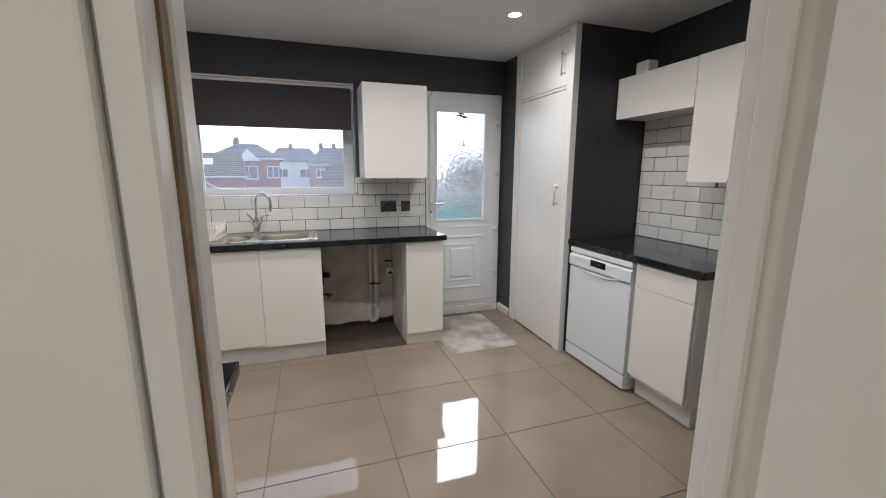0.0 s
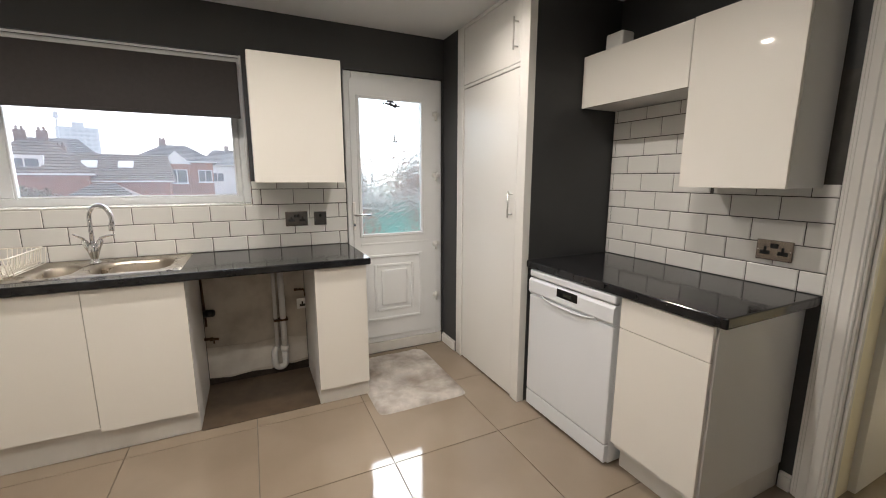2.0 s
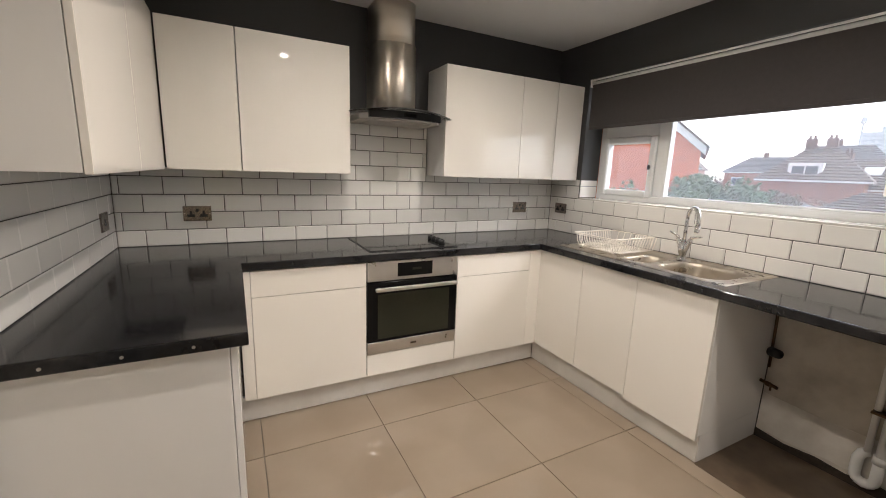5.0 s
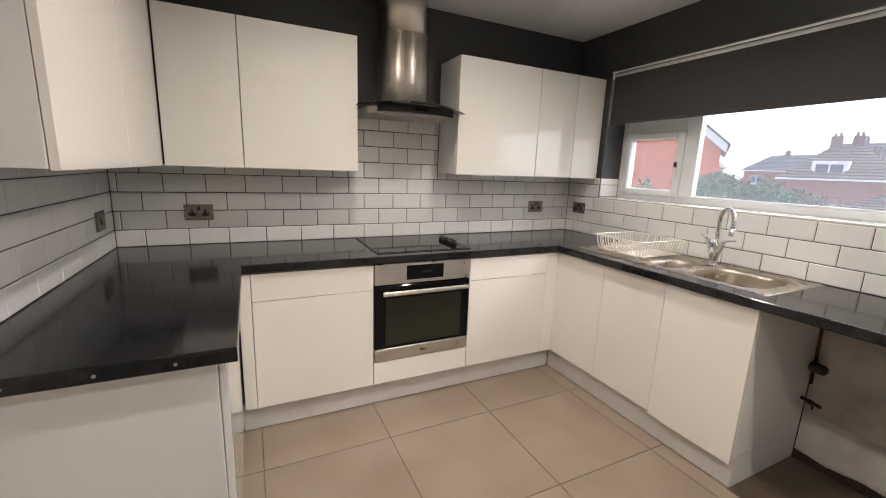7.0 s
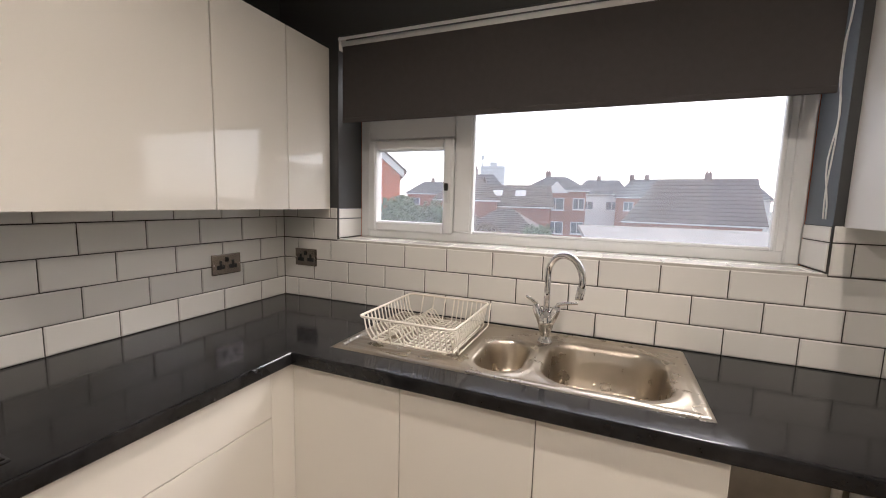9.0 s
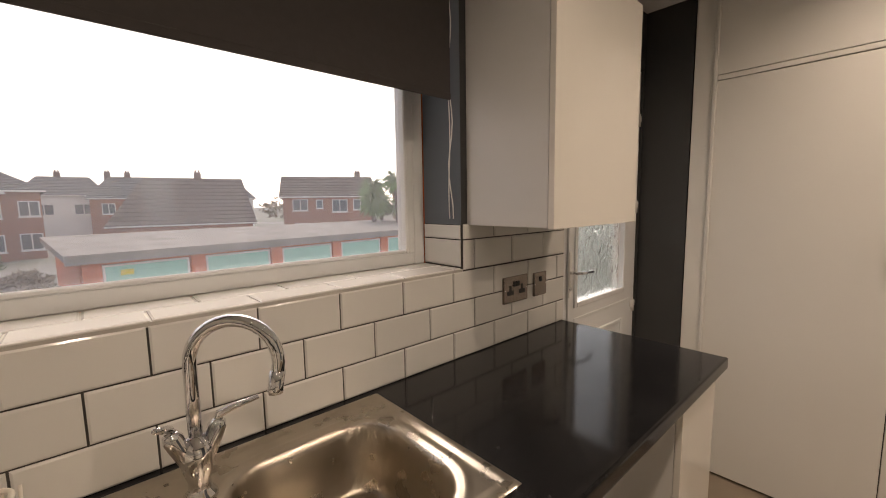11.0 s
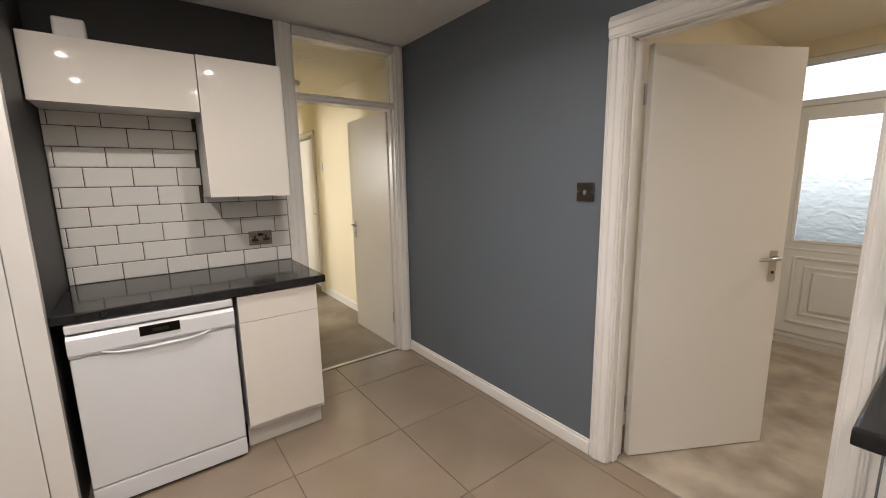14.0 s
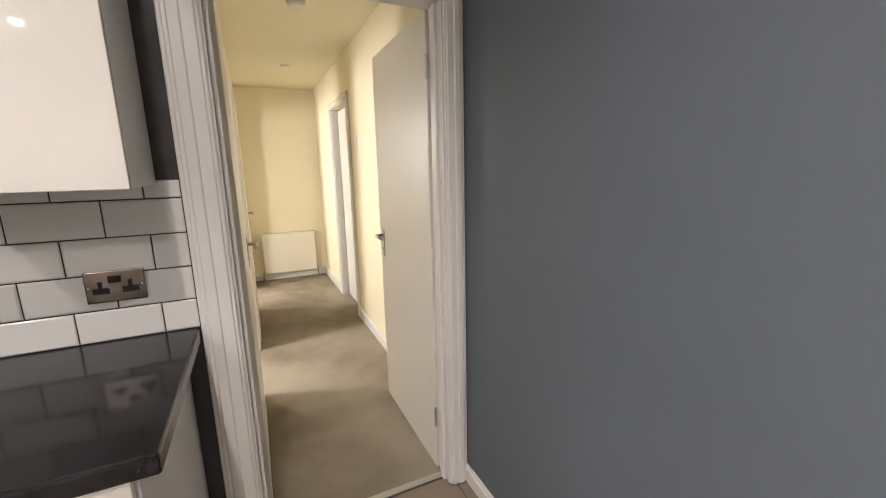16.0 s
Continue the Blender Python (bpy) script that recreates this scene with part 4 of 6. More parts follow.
bmesh.ops.recalc_face_normals(can, faces=can.faces[:])
part("glass_canopy", can, M_HOODG, hood, "curved smoked glass canopy", True)
un = prism([(0.004, HC - 0.27), (0.30, HC - 0.27), (0.375, HC - 0.22), (0.40, HC), (0.375, HC + 0.22), (0.30, HC + 0.27), (0.004, HC + 0.27)], "z", 1.688, 1.726, 0.004)
part("underside", un, M_HOUSING, hood, "grey steel filter housing")
bow = [(0.375 + 0.05 * (1 - v * v), HC + 0.235 * v) for v in (k / 8 - 1 for k in range(17))]
fs = prism(bow + [(x + 0.022, y) for x, y in reversed(bow)], "z", 1.694, 1.738)
part("control_strip", fs, M_JET, hood, "curved black control strip")
part("display", box(0.438, 0.449, HC - 0.035, HC + 0.045, 1.706, 1.726, 0.002), M_BLACKG, hood, "dark control panel")
part("motor_box", box(0.004, 0.28, HC - 0.15, HC + 0.15, 1.7265, 1.744, 0.002), M_STEEL, hood)
part("filter", box(0.05, 0.31, HC - 0.2, HC + 0.2, 1.684, 1.6875, 0.001), M_HOUSING, hood, "grey mesh grease filter")
for ly in (HC - 0.16, HC + 0.16):
    part("hood_light", cyl((0.345, ly, 1.685), (0.345, ly, 1.689), 0.026, seg=20), M_STEEL, hood, "small unlit round light")

# ---- dishwasher ----
dw = thing("dishwasher", 3.9, -1.42, 0, "white freestanding dishwasher under the short worktop", "dishwasher")
DY0, DY1 = -1.728, -1.112
part("cabinet", box(3.635, XE - 0.03, DY0, DY1, 0.012, 0.862, 0.004, 2), M_APPL, dw)
part("lid_front", box(3.603, 3.64, DY0, DY1, 0.822, 0.862, 0.008, 3), M_APPL, dw)
pan = prism([(3.612, 0.815), (3.598, 0.80), (3.598, 0.735), (3.612, 0.718), (3.64, 0.718), (3.64, 0.815)], "y", DY0 + 0.001, DY1 - 0.001)
pn = part("control_panel", pan, M_APPL, dw)
part("display", box(3.5955, 3.599, -1.502, -1.352, 0.762, 0.806, 0.001), M_BLACKG, pn, "black display window")
part("display_mark", box(3.5948, 3.5958, -1.46, -1.40, 0.775, 0.79, 0.0003), M_OVENG, pn)
dd = part("door", box(3.606, 3.64, DY0 + 0.002, DY1 - 0.002, 0.118, 0.714, 0.006, 2), M_APPL, dw)
gr = bmesh.new()
n = 16
for k in range(n + 1):
    v = -1 + 2 * k / n
    gr.verts.new((3.604 - 0.007 * (1 - v ** 4), -1.42 + 0.2 * v, 0.728 - 0.02 * (1 - v ** 4)))
gv = gr.verts[:]
pts = [v.co.copy() for v in gv]
gr.free()
part("grip", sweep(pts, 0.0055, 10), M_APPL, dd, "curved grip lip", True)
part("kick_plate", box(3.607, 3.64, DY0 + 0.002, DY1 - 0.002, 0.02, 0.112, 0.004, 2), M_APPL, dw)
for fx, fy in ((3.66, DY0 + 0.04), (3.66, DY1 - 0.04)):
    part("foot", cyl((fx, fy, 0.0), (fx, fy, 0.02), 0.016, seg=12), M_BLACKP, dw)

# ---- sink, tap, rack ----
sink = thing("sink", 1.25, -0.275, 0.76, "stainless steel one-and-a-half bowl sink with drainer", "sink")
SX0, SX1, SY0, SY1 = 0.70, 1.80, -0.525, -0.028


def rbox(x, y, cx, cy, hx, hy, r):
    """Distance to a rounded rectangle, negative inside."""
    dx, dy = abs(x - cx) - hx + r, abs(y - cy) - hy + r
    return math.hypot(max(dx, 0), max(dy, 0)) + min(max(dx, dy), 0) - r


def ease(t):
    t = min(max(t, 0.0), 1.0)
    return t * t * (3 - 2 * t)


def sink_z(x, y):
    z = WT1 + 0.005
    edge = -rbox(x, y, (SX0 + SX1) / 2, (SY0 + SY1) / 2, (SX1 - SX0) / 2, (SY1 - SY0) / 2, 0.012)
    z -= 0.0045 * (1 - ease(edge / 0.008))
    z -= 0.004 * ease((edge - 0.02) / 0.012)
    main = rbox(x, y, 1.552, -0.30, 0.18, 0.178, 0.105)
    half = rbox(x, y, 1.243, -0.325, 0.08, 0.145, 0.078)
    for d, deep in ((main, 0.15), (half, 0.11)):
        z += 0.003 * ease(1 - abs(d - 0.022) / 0.012)
        z -= deep * ease(-d / 0.035) * (1 - 0.02 * ease(-d / 0.15))
    if x < 1.12 and edge > 0.03:
        z -= 0.003 * (0.5 + 0.5 * math.sin(y * 210)) * ease((1.12 - x) / 0.05) * ease((edge - 0.03) / 0.02)
    return z


NX, NY = 150, 68
bm = bmesh.new()
vs = [[bm.verts.new((SX0 + (SX1 - SX0) * i / NX, SY0 + (SY1 - SY0) * j / NY, sink_z(SX0 + (SX1 - SX0) * i / NX, SY0 + (SY1 - SY0) * j / NY))) for j in range(NY + 1)] for i in range(NX + 1)]
for i in range(NX):
    for j in range(NY):
        bm.faces.new((vs[i][j], vs[i + 1][j], vs[i + 1][j + 1], vs[i][j + 1]))
part("bowl_plate", bm, M_SINK, sink, "", True)
for wx, wy, wz in ((1.552, -0.30, 0.757), (1.243, -0.325, 0.799)):
    wbm = cyl((wx, wy, wz), (wx, wy, wz + 0.004), 0.036, 0.03)
    for a in range(6):
        cyl((wx + 0.016 * math.cos(a), wy + 0.016 * math.sin(a), wz + 0.003), (wx + 0.016 * math.cos(a), wy + 0.016 * math.sin(a), wz + 0.005), 0.004, seg=8, bm=wbm)
    part("waste", wbm, M_CHROME, sink, "round chrome waste", True)

tap = thing("mixer_tap", 1.347, -0.125, 0.912, "chrome swan-neck mixer tap with two levers", "tap")
TX, TY = 1.35, -0.152
part("base", sweep([(TX, TY, 0.911), (TX, TY, 0.92), (TX, TY, 0.928), (TX, TY, 0.945), (TX, TY, 0.97), (TX, TY, 1.005), (TX, TY, 1.03)],
                   [0.028, 0.027, 0.019, 0.018, 0.026, 0.026, 0.014], 20), M_CHROME, tap, "", True)
dx, dy = 0.8, -0.6
R = 0.075
arc = [(TX, TY, 1.02), (TX, TY, 1.1), (TX, TY, 1.15)]
arc += [(TX + dx * (R - R * math.cos(a)), TY + dy * (R - R * math.cos(a)), 1.16 + R * math.sin(a)) for a in [k * math.pi / 16 * 1.08 for k in range(17)]]
e = arc[-1]
arc.append((e[0] - dx * 0.006, e[1] - dy * 0.006, e[2] - 0.035))
part("spout", sweep(arc, 0.0115, 16), M_CHROME, tap, "", True)
part("nozzle", sweep([arc[-2], arc[-1], (arc[-1][0], arc[-1][1], arc[-1][2] - 0.006)], 0.0135, 16), M_CHROME, tap, "", True)
for s in (-1, 1):
    part("valve", sweep([(TX, TY, 0.955), (TX + s * 0.02, TY, 1.0), (TX + s * 0.034, TY, 1.035), (TX + s * 0.038, TY, 1.046)], [0.016, 0.015, 0.016, 0.012], 16), M_CHROME, tap, "", True)
    tip = (TX + 0.105, TY - 0.012, 1.07) if s > 0 else (TX - 0.062, TY - 0.055, 1.085)
    mid = (TX + 0.062, TY - 0.004, 1.062) if s > 0 else (TX - 0.048, TY - 0.02, 1.066)
    part("lever", sweep([(TX + s * 0.034, TY, 1.04), (TX + s * 0.04, TY, 1.055), mid, tip], [0.009, 0.0085, 0.0065, 0.0045], 12), M_CHROME, tap, "", True)

rack = thing("dish_rack", 0.92, -0.23, 0.916, "cream plastic-coated wire dish rack on the drainer", "dish rack")
RX0, RX1, RY0, RY1, RZ0, RZ1 = 0.775, 1.12, -0.47, -0.085, 0.926, 1.012
wire = 0.0027


def loop(x0, x1, y0, y1, z, r=0.02):
    pts = []
    for cx, cy, a0 in ((x1 - r, y1 - r, 0), (x0 + r, y1 - r, 90), (x0 + r, y0 + r, 180), (x1 - r, y0 + r, 270)):
        pts += [(cx + r * math.cos(radians(a0 + k * 22.5)), cy + r * math.sin(radians(a0 + k * 22.5)), z) for k in range(5)]
    return pts


part("rim", sweep(loop(RX0, RX1, RY0, RY1, RZ1), 0.0042, 8, closed=True), M_RACK, rack, "", True)
part("base_ring", sweep(loop(RX0 + 0.03, RX1 - 0.02, RY0 + 0.03, RY1 - 0.03, RZ0), 0.0035, 8, closed=True), M_RACK, rack, "", True)
for k in range(15):
    y = RY0 + 0.03 + k * (RY1 - RY0 - 0.06) / 14
    pts = [(RX0, y, RZ1), (RX0 + 0.012, y, RZ0 + 0.03), (RX0 + 0.035, y, RZ0)]
    for h in range(9):
        a = h / 8
        pts.append((RX0 + 0.07 + 0.09 * a, y, RZ0 + 0.042 * math.sin(a * math.pi) ** 2))
    pts += [(RX1 - 0.03, y, RZ0), (RX1 - 0.012, y, RZ0 + 0.02), (RX1, y, RZ1)]
    part("wire", sweep(pts, wire, 6), M_RACK, rack, "", True)
for k in range(9):
    x = RX0 + 0.2 + k * 0.019
    part("wire", sweep([(x, RY0, RZ1), (x, RY0 + 0.03, RZ0 + 0.002), (x, RY1 - 0.03, RZ0 + 0.002), (x, RY1, RZ1)], wire, 6), M_RACK, rack, "", True)
for k in range(3):
    x = RX0 + 0.06 + k * 0.05
    part("wire", sweep([(x, RY0, RZ1), (x, RY0 + 0.03, RZ0 - 0.003), (x, RY1 - 0.03, RZ0 - 0.003), (x, RY1, RZ1)], wire, 6), M_RACK, rack, "", True)
for fx, fy in ((RX0 + 0.05, RY0 + 0.05), (RX1 - 0.05, RY0 + 0.05), (RX0 + 0.05, RY1 - 0.05), (RX1 - 0.05, RY1 - 0.05)):
    part("foot", cyl((fx, fy, 0.910), (fx, fy, RZ0), 0.006, seg=10), M_RACK, rack)


# ---- sockets and switches ----
def wall_plate(name, face, u0, u1, z0, z1, label, holes=(), switches=(), material=None, category="socket", toggle=False, dark=None):
    """A plate on a wall. face: (axis, place, way out)."""
    ax, n, s = face
    mid = (u0 + u1) / 2
    d = thing(name, *((mid, n, z0) if ax == "y" else (n, mid, z0)), label, category)

    def b(a0, a1, d0, d1, c0, c1, bev=0.001, seg=1):
        w = sorted((n + s * d0, n + s * d1))
        return box(a0, a1, *w, c0, c1, bev, seg) if ax == "y" else box(*w, a0, a1, c0, c1, bev, seg)

    pl = part("plate", b(u0, u1, 0.0, 0.009, z0, z1, 0.003, 2), material or M_NICKEL, d)
    zc = (z0 + z1) / 2
    for hu in holes:
        part("earth_slot", b(hu - 0.005, hu + 0.005, 0.0085, 0.0105, zc - 0.003, zc + 0.016, 0), dark or M_BLACKP, pl)
        for k in (-1, 1):
            part("pin_slot", b(hu + k * 0.011 - 0.0045, hu + k * 0.011 + 0.0045, 0.0085, 0.0105, zc - 0.016, zc - 0.008, 0), dark or M_BLACKP, pl)
        part("insert", b(hu - 0.019, hu + 0.019, 0.0082, 0.0095, zc - 0.02, zc - 0.003, 0), dark or M_BLACKP, pl)
    for su in switches:
        part("switch", b(su - 0.008, su + 0.008, 0.0085, 0.013, zc + 0.01, zc + 0.03, 0.002), M_BLACKP, pl)
    if toggle:
        part("switch", b(mid - 0.005, mid + 0.005, 0.0085, 0.02, zc - 0.012, zc + 0.008, 0.002), M_STEEL, pl, "small metal toggle")
    for k in (u0 + 0.008, u1 - 0.008):
        part("screw", b(k - 0.002, k + 0.002, 0.009, 0.0098, zc - 0.002, zc + 0.002, 0), M_STEEL, pl)
    return d


TF = 0.009
SOCK = "black nickel double socket on white wall tiles"
wall_plate("double_socket", ("y", -TF, -1), 2.362, 2.508, 1.055, 1.155, SOCK, (2.4, 2.47), (2.425, 2.445))
wall_plate("fused_outlet", ("y", -TF, -1), 2.55, 2.636, 1.055, 1.15, "black nickel fused spur on white wall tiles", (), (2.593,), category="switch")
wall_plate("single_socket", ("y", -TF, -1), 0.085, 0.215, 1.07, 1.155, SOCK, (0.12, 0.18), (0.15,))
wall_plate("double_socket", ("x", TF, 1), -0.425, -0.285, 1.068, 1.156, SOCK, (-0.385, -0.325), (-0.355,))
wall_plate("double_socket", ("x", TF, 1), -2.81, -2.665, 1.052, 1.14, SOCK, (-2.77, -2.705), (-2.737,))
wall_plate("single_socket", ("y", YS + TF, 1), 0.17, 0.29, 1.035, 1.13, "black nickel socket on white wall tiles", (0.23,), ())
wall_plate("double_socket", ("x", XE - TF, -1), -2.085, -1.947, 1.027, 1.117, SOCK, (-2.05, -1.982), (-2.023, -2.009))
wall_plate("light_switch", ("y", YS, 1), 2.553, 2.648, 1.305, 1.395, "black nickel toggle light switch on the grey wall", toggle=True, category="switch")
wall_plate("single_socket", ("y", -0.004, -1), 2.40, 2.475, 0.455, 0.53, "white plastic socket behind the appliance gap", (2.437,), (), M_WHITEP)
wall_plate("wall_control", ("y", -3.22, 1), 6.25, 6.31, 1.55, 1.65, "small white heating control in the corridor", (), (), M_WHITEP, "thermostat")

# ---- wall clock above the hall doorway ----
CX, CZ, CR = 2.07, 2.237, 0.125
clock = thing("wall_clock", CX, YS, CZ, "round white wall clock above the hall doorway", "clock")
part("face", cyl((CX, YS + 0.001, CZ), (CX, YS + 0.018, CZ), CR - 0.008, seg=48), M_WHITEP, clock, "white clock face")
part("rim", sweep([(CX + CR * math.cos(k * math.tau / 48), YS + 0.016, CZ + CR * math.sin(k * math.tau / 48)) for k in range(48)], 0.012, 10, closed=True), M_STEEL, clock, "thin grey rim", True)
for k in range(12):
    a = k * math.tau / 12
    ux, uz = math.sin(a), math.cos(a)
    part("hour_mark", cyl((CX + 0.078 * ux, YS + 0.0185, CZ + 0.078 * uz), (CX + 0.1 * ux, YS + 0.0185, CZ + 0.1 * uz), 0.0035, seg=6), M_BLACKP, clock)
part("pointer", cyl((CX, YS + 0.021, CZ), (CX - 0.04, YS + 0.021, CZ + 0.04), 0.003, seg=6), M_BLACKP, clock)
part("pointer", cyl((CX, YS + 0.023, CZ), (CX + 0.07, YS + 0.023, CZ + 0.03), 0.0025, seg=6), M_BLACKP, clock)

# ---- appliance gap: wall, pipes, valves ----
gap = thing("service_wall", 2.137, 0.0, 0, "bare stained plaster behind the appliance gap", "wall", kind="structure")
part("plaster", box(1.818, 2.456, -0.004, -0.0008, 0.0, WT0 - 0.002), M_SHADOWW, gap)
pale = prism([(1.82, 0.05), (1.98, 0.045), (2.12, 0.06), (2.25, 0.055), (2.455, 0.075), (2.455, 0.24), (2.3, 0.262), (2.1, 0.25), (1.95, 0.256), (1.82, 0.262)], "y", -0.0075, -0.0042)
part("paint_patch", pale, M_PALEW, gap, "pale painted band")
# dark ragged strip where the wall meets the floor
low_strip = prism([(1.82, 0.0), (2.455, 0.0), (2.455, 0.06), (2.37, 0.05), (2.28, 0.058), (2.2, 0.035), (2.08, 0.045), (1.95, 0.03), (1.82, 0.046)], "y", -0.022, -0.0078)
part("ragged_strip", low_strip, M_LOWEDGE, gap, "dark broken edge at the floor")
part("bare_floor", box(1.818, 2.456, -0.57, -0.023, -0.0005, 0.0035), mat("dark_bare_floor", (0.085, 0.06, 0.04), 0.3, var=0.3, scale=9, stain=(0.17, 0.13, 0.09), stain_scale=6, stain_amt=0.4), gap, "dark unfinished floor strip")
pipe = thing("waste_pipe", 2.29, -0.035, 0, "white plastic upright waste pipe with trap", "pipe")
PX = 2.3
part("standpipe", sweep([(PX, -0.035, 0.12), (PX, -0.035, 0.5), (PX, -0.035, WT0 - 0.004)], 0.02, 16), M_WHITEP, pipe, "", True)
part("standpipe", sweep([(PX - 0.048, -0.026, 0.2), (PX - 0.048, -0.026, 0.55), (PX - 0.045, -0.026, WT0 - 0.004)], 0.013, 12), M_WHITEP, pipe, "thin second pipe", True)
part("clip", box(PX - 0.062, PX + 0.032, -0.06, -0.004, 0.395, 0.408, 0.002), M_COPPER, pipe)
part("clip", box(PX - 0.026, PX + 0.026, -0.06, -0.004, 0.80, 0.812, 0.002), M_COPPER, pipe)
part("collar", cyl((PX, -0.035, 0.17), (PX, -0.035, 0.205), 0.026), M_WHITEP, pipe, "", True)
tr = [(PX, -0.035, 0.17), (PX, -0.035, 0.09)] + [(PX - 0.035 + 0.035 * math.cos(a), -0.035, 0.085 - 0.035 * math.sin(a)) for a in [k * math.pi / 8 for k in range(9)]]
tr += [(PX - 0.07, -0.035, 0.16), (PX - 0.062, -0.025, 0.185), (PX - 0.05, -0.008, 0.19)]
part("trap", sweep(tr, 0.021, 14), M_WHITEP, pipe, "", True)
v1 = thing("stop_valve", 1.85, -0.06, 0.5, "dark round capped pipe end under the sink", "valve")
part("pipe", sweep([(1.82, -0.03, 0.86), (1.828, -0.03, 0.6), (1.832, -0.03, 0.42)], 0.007, 10), M_COPPER, v1, "", True)
part("cap", cyl((1.835, -0.05, 0.515), (1.882, -0.075, 0.52), 0.026, 0.023), M_BLACKP, v1, "", True)
v2 = thing("isolating_valve", 1.87, -0.05, 0.33, "tarnished isolating valve sticking out of the side", "valve")
vb = cyl((1.817, -0.06, 0.345), (1.9, -0.07, 0.338), 0.009, seg=12)
cyl((1.87, -0.067, 0.34), (1.87, -0.067, 0.31), 0.005, seg=8, bm=vb)
cyl((1.85, -0.065, 0.341), (1.868, -0.067, 0.34), 0.014, seg=6, bm=vb)
part("body", vb, M_COPPER, v2)
v3 = thing("valve_lever", 2.42, -0.03, 0.6, "tarnished pipe stub above the white socket", "valve")
vb = cyl((2.4, -0.012, 0.6), (2.45, -0.03, 0.6), 0.008, seg=12)
cyl((2.45, -0.03, 0.6), (2.456, -0.03, 0.55), 0.004, seg=8, bm=vb)
box(2.385, 2.41, -0.02, -0.004, 0.592, 0.608, 0.002, bm=vb)
part("body", vb, M_COPPER, v3)

# ---- mat ----
mt = bmesh.new()
MX0, MX1, MY0, MY1 = 2.75, 3.34, -0.86, -0.08
n1, n2 = 60, 76
rows = []
for i in range(n1 + 1):
    row = []
    for j in range(n2 + 1):
        x, y = MX0 + (MX1 - MX0) * i / n1, MY0 + (MY1 - MY0) * j / n2
        d = -rbox(x, y, (MX0 + MX1) / 2, (MY0 + MY1) / 2, (MX1 - MX0) / 2, (MY1 - MY0) / 2, 0.08)
        q = noise.noise(Vector((x * 18, y * 18, 0)))
        cx, cy = (MX0 + MX1) / 2, (MY0 + MY1) / 2
        if d < 0:
            f = 0.0
            x, y = cx + (x - cx) * (1 + d * 1.2), cy + (y - cy) * (1 + d * 1.2)
        else:
            f = ease(d / 0.018)
        row.append(mt.verts.new((x, y, 0.001 + f * (0.016 + 0.004 * q + 0.003 * random.random()))))
    rows.append(row)
for i in range(n1):
    for j in range(n2):
        mt.faces.new((rows[i][j], rows[i + 1][j], rows[i + 1][j + 1], rows[i][j + 1]))
solid("door_mat", mt, M_MAT, "grey-beige mottled shaggy mat by the back door", "mat", smooth=True)

# ---- lamps and corridor things ----
for sx, sy in SPOTS:
    d = thing("downlight", sx, sy, CEIL - 0.008, "small round recessed ceiling downlight, switched on", "downlight", "ceiling downlights")
    ring = [(0.042 * math.cos(k * math.tau / 32), 0.042 * math.sin(k * math.tau / 32)) for k in range(32)]
    part("rim", sweep([(sx + a, sy + b, CEIL - 0.003) for a, b in ring], 0.006, 8, closed=True), M_WHITEP, d, "white rim", True)
    part("lamp", cyl((sx, sy, CEIL - 0.006), (sx, sy, CEIL - 0.001), 0.034), M_LAMPG, d, "glowing lamp face")

sm = thing("smoke_alarm", 5.6, -2.74, 2.34, "white round smoke alarm on the corridor ceiling", "smoke alarm")
part("base", cyl((5.6, -2.74, 2.375), (5.6, -2.74, 2.39), 0.062), M_WHITEP, sm, "", True)
part("cover", cyl((5.6, -2.74, 2.345), (5.6, -2.74, 2.375), 0.045, 0.058), M_WHITEP, sm, "", True)
sm = thing("ceiling_sensor", 7.25, -2.8, 2.37, "small white disc on the corridor ceiling", "sensor")
part("cover", cyl((7.25, -2.8, 2.372), (7.25, -2.8, 2.39), 0.03, 0.04), M_WHITEP, sm, "", True)

rad = thing("radiator", 8.35, -2.9, 0.1, "cream panel radiator on the corridor's end wall", "radiator")
RY = (-3.08, -2.44)
bm = box(8.30, 8.36, RY[0], RY[1], 0.1, 0.6, 0.006, 2)
part("panel", bm, M_RADI, rad)
part("lower_seam", box(8.2985, 8.3005, RY[0] + 0.01, RY[1] - 0.01, 0.118, 0.124), M_RADI, rad)
part("top_grille", box(8.298, 8.39, RY[0], RY[1], 0.6, 0.612, 0.002), M_RADI, rad)
for y in (RY[0] - 0.02, RY[1] + 0.02):
    part("valve", sweep([(8.33, y, 0.006), (8.33, y, 0.11), (8.33, y + (0.02 if y < -3 else -0.02), 0.13)], 0.009, 10), M_STEEL, rad, "", True)
    part("bracket", box(8.36, 8.4, y + (0.06 if y < -3 else -0.08), y + (0.08 if y < -3 else -0.06), 0.2, 0.5), M_STEEL, rad)

# ---- outside ----
GZ = -2.35
gr = bmesh.new()
for x, y in ((-900, 0.31), (900, 0.31), (900, 1500), (-900, 1500)):
    gr.verts.new((x, y, GZ))
gr.faces.new(gr.verts[:])
solid("ground", gr, M_GROUND, "patchy yard and garden ground far below", "ground", "structure")


def local(ox, oy, angle):
    return Matrix.Translation((ox, oy, GZ)) @ pose(0, 0, 0, 0, 0, angle)


def tpart(name, bm, m, material, parent, label="", smooth=False):
    bmesh.ops.transform(bm, matrix=m, verts=bm.verts[:])
    return part(name, bm, material, parent, label, smooth)


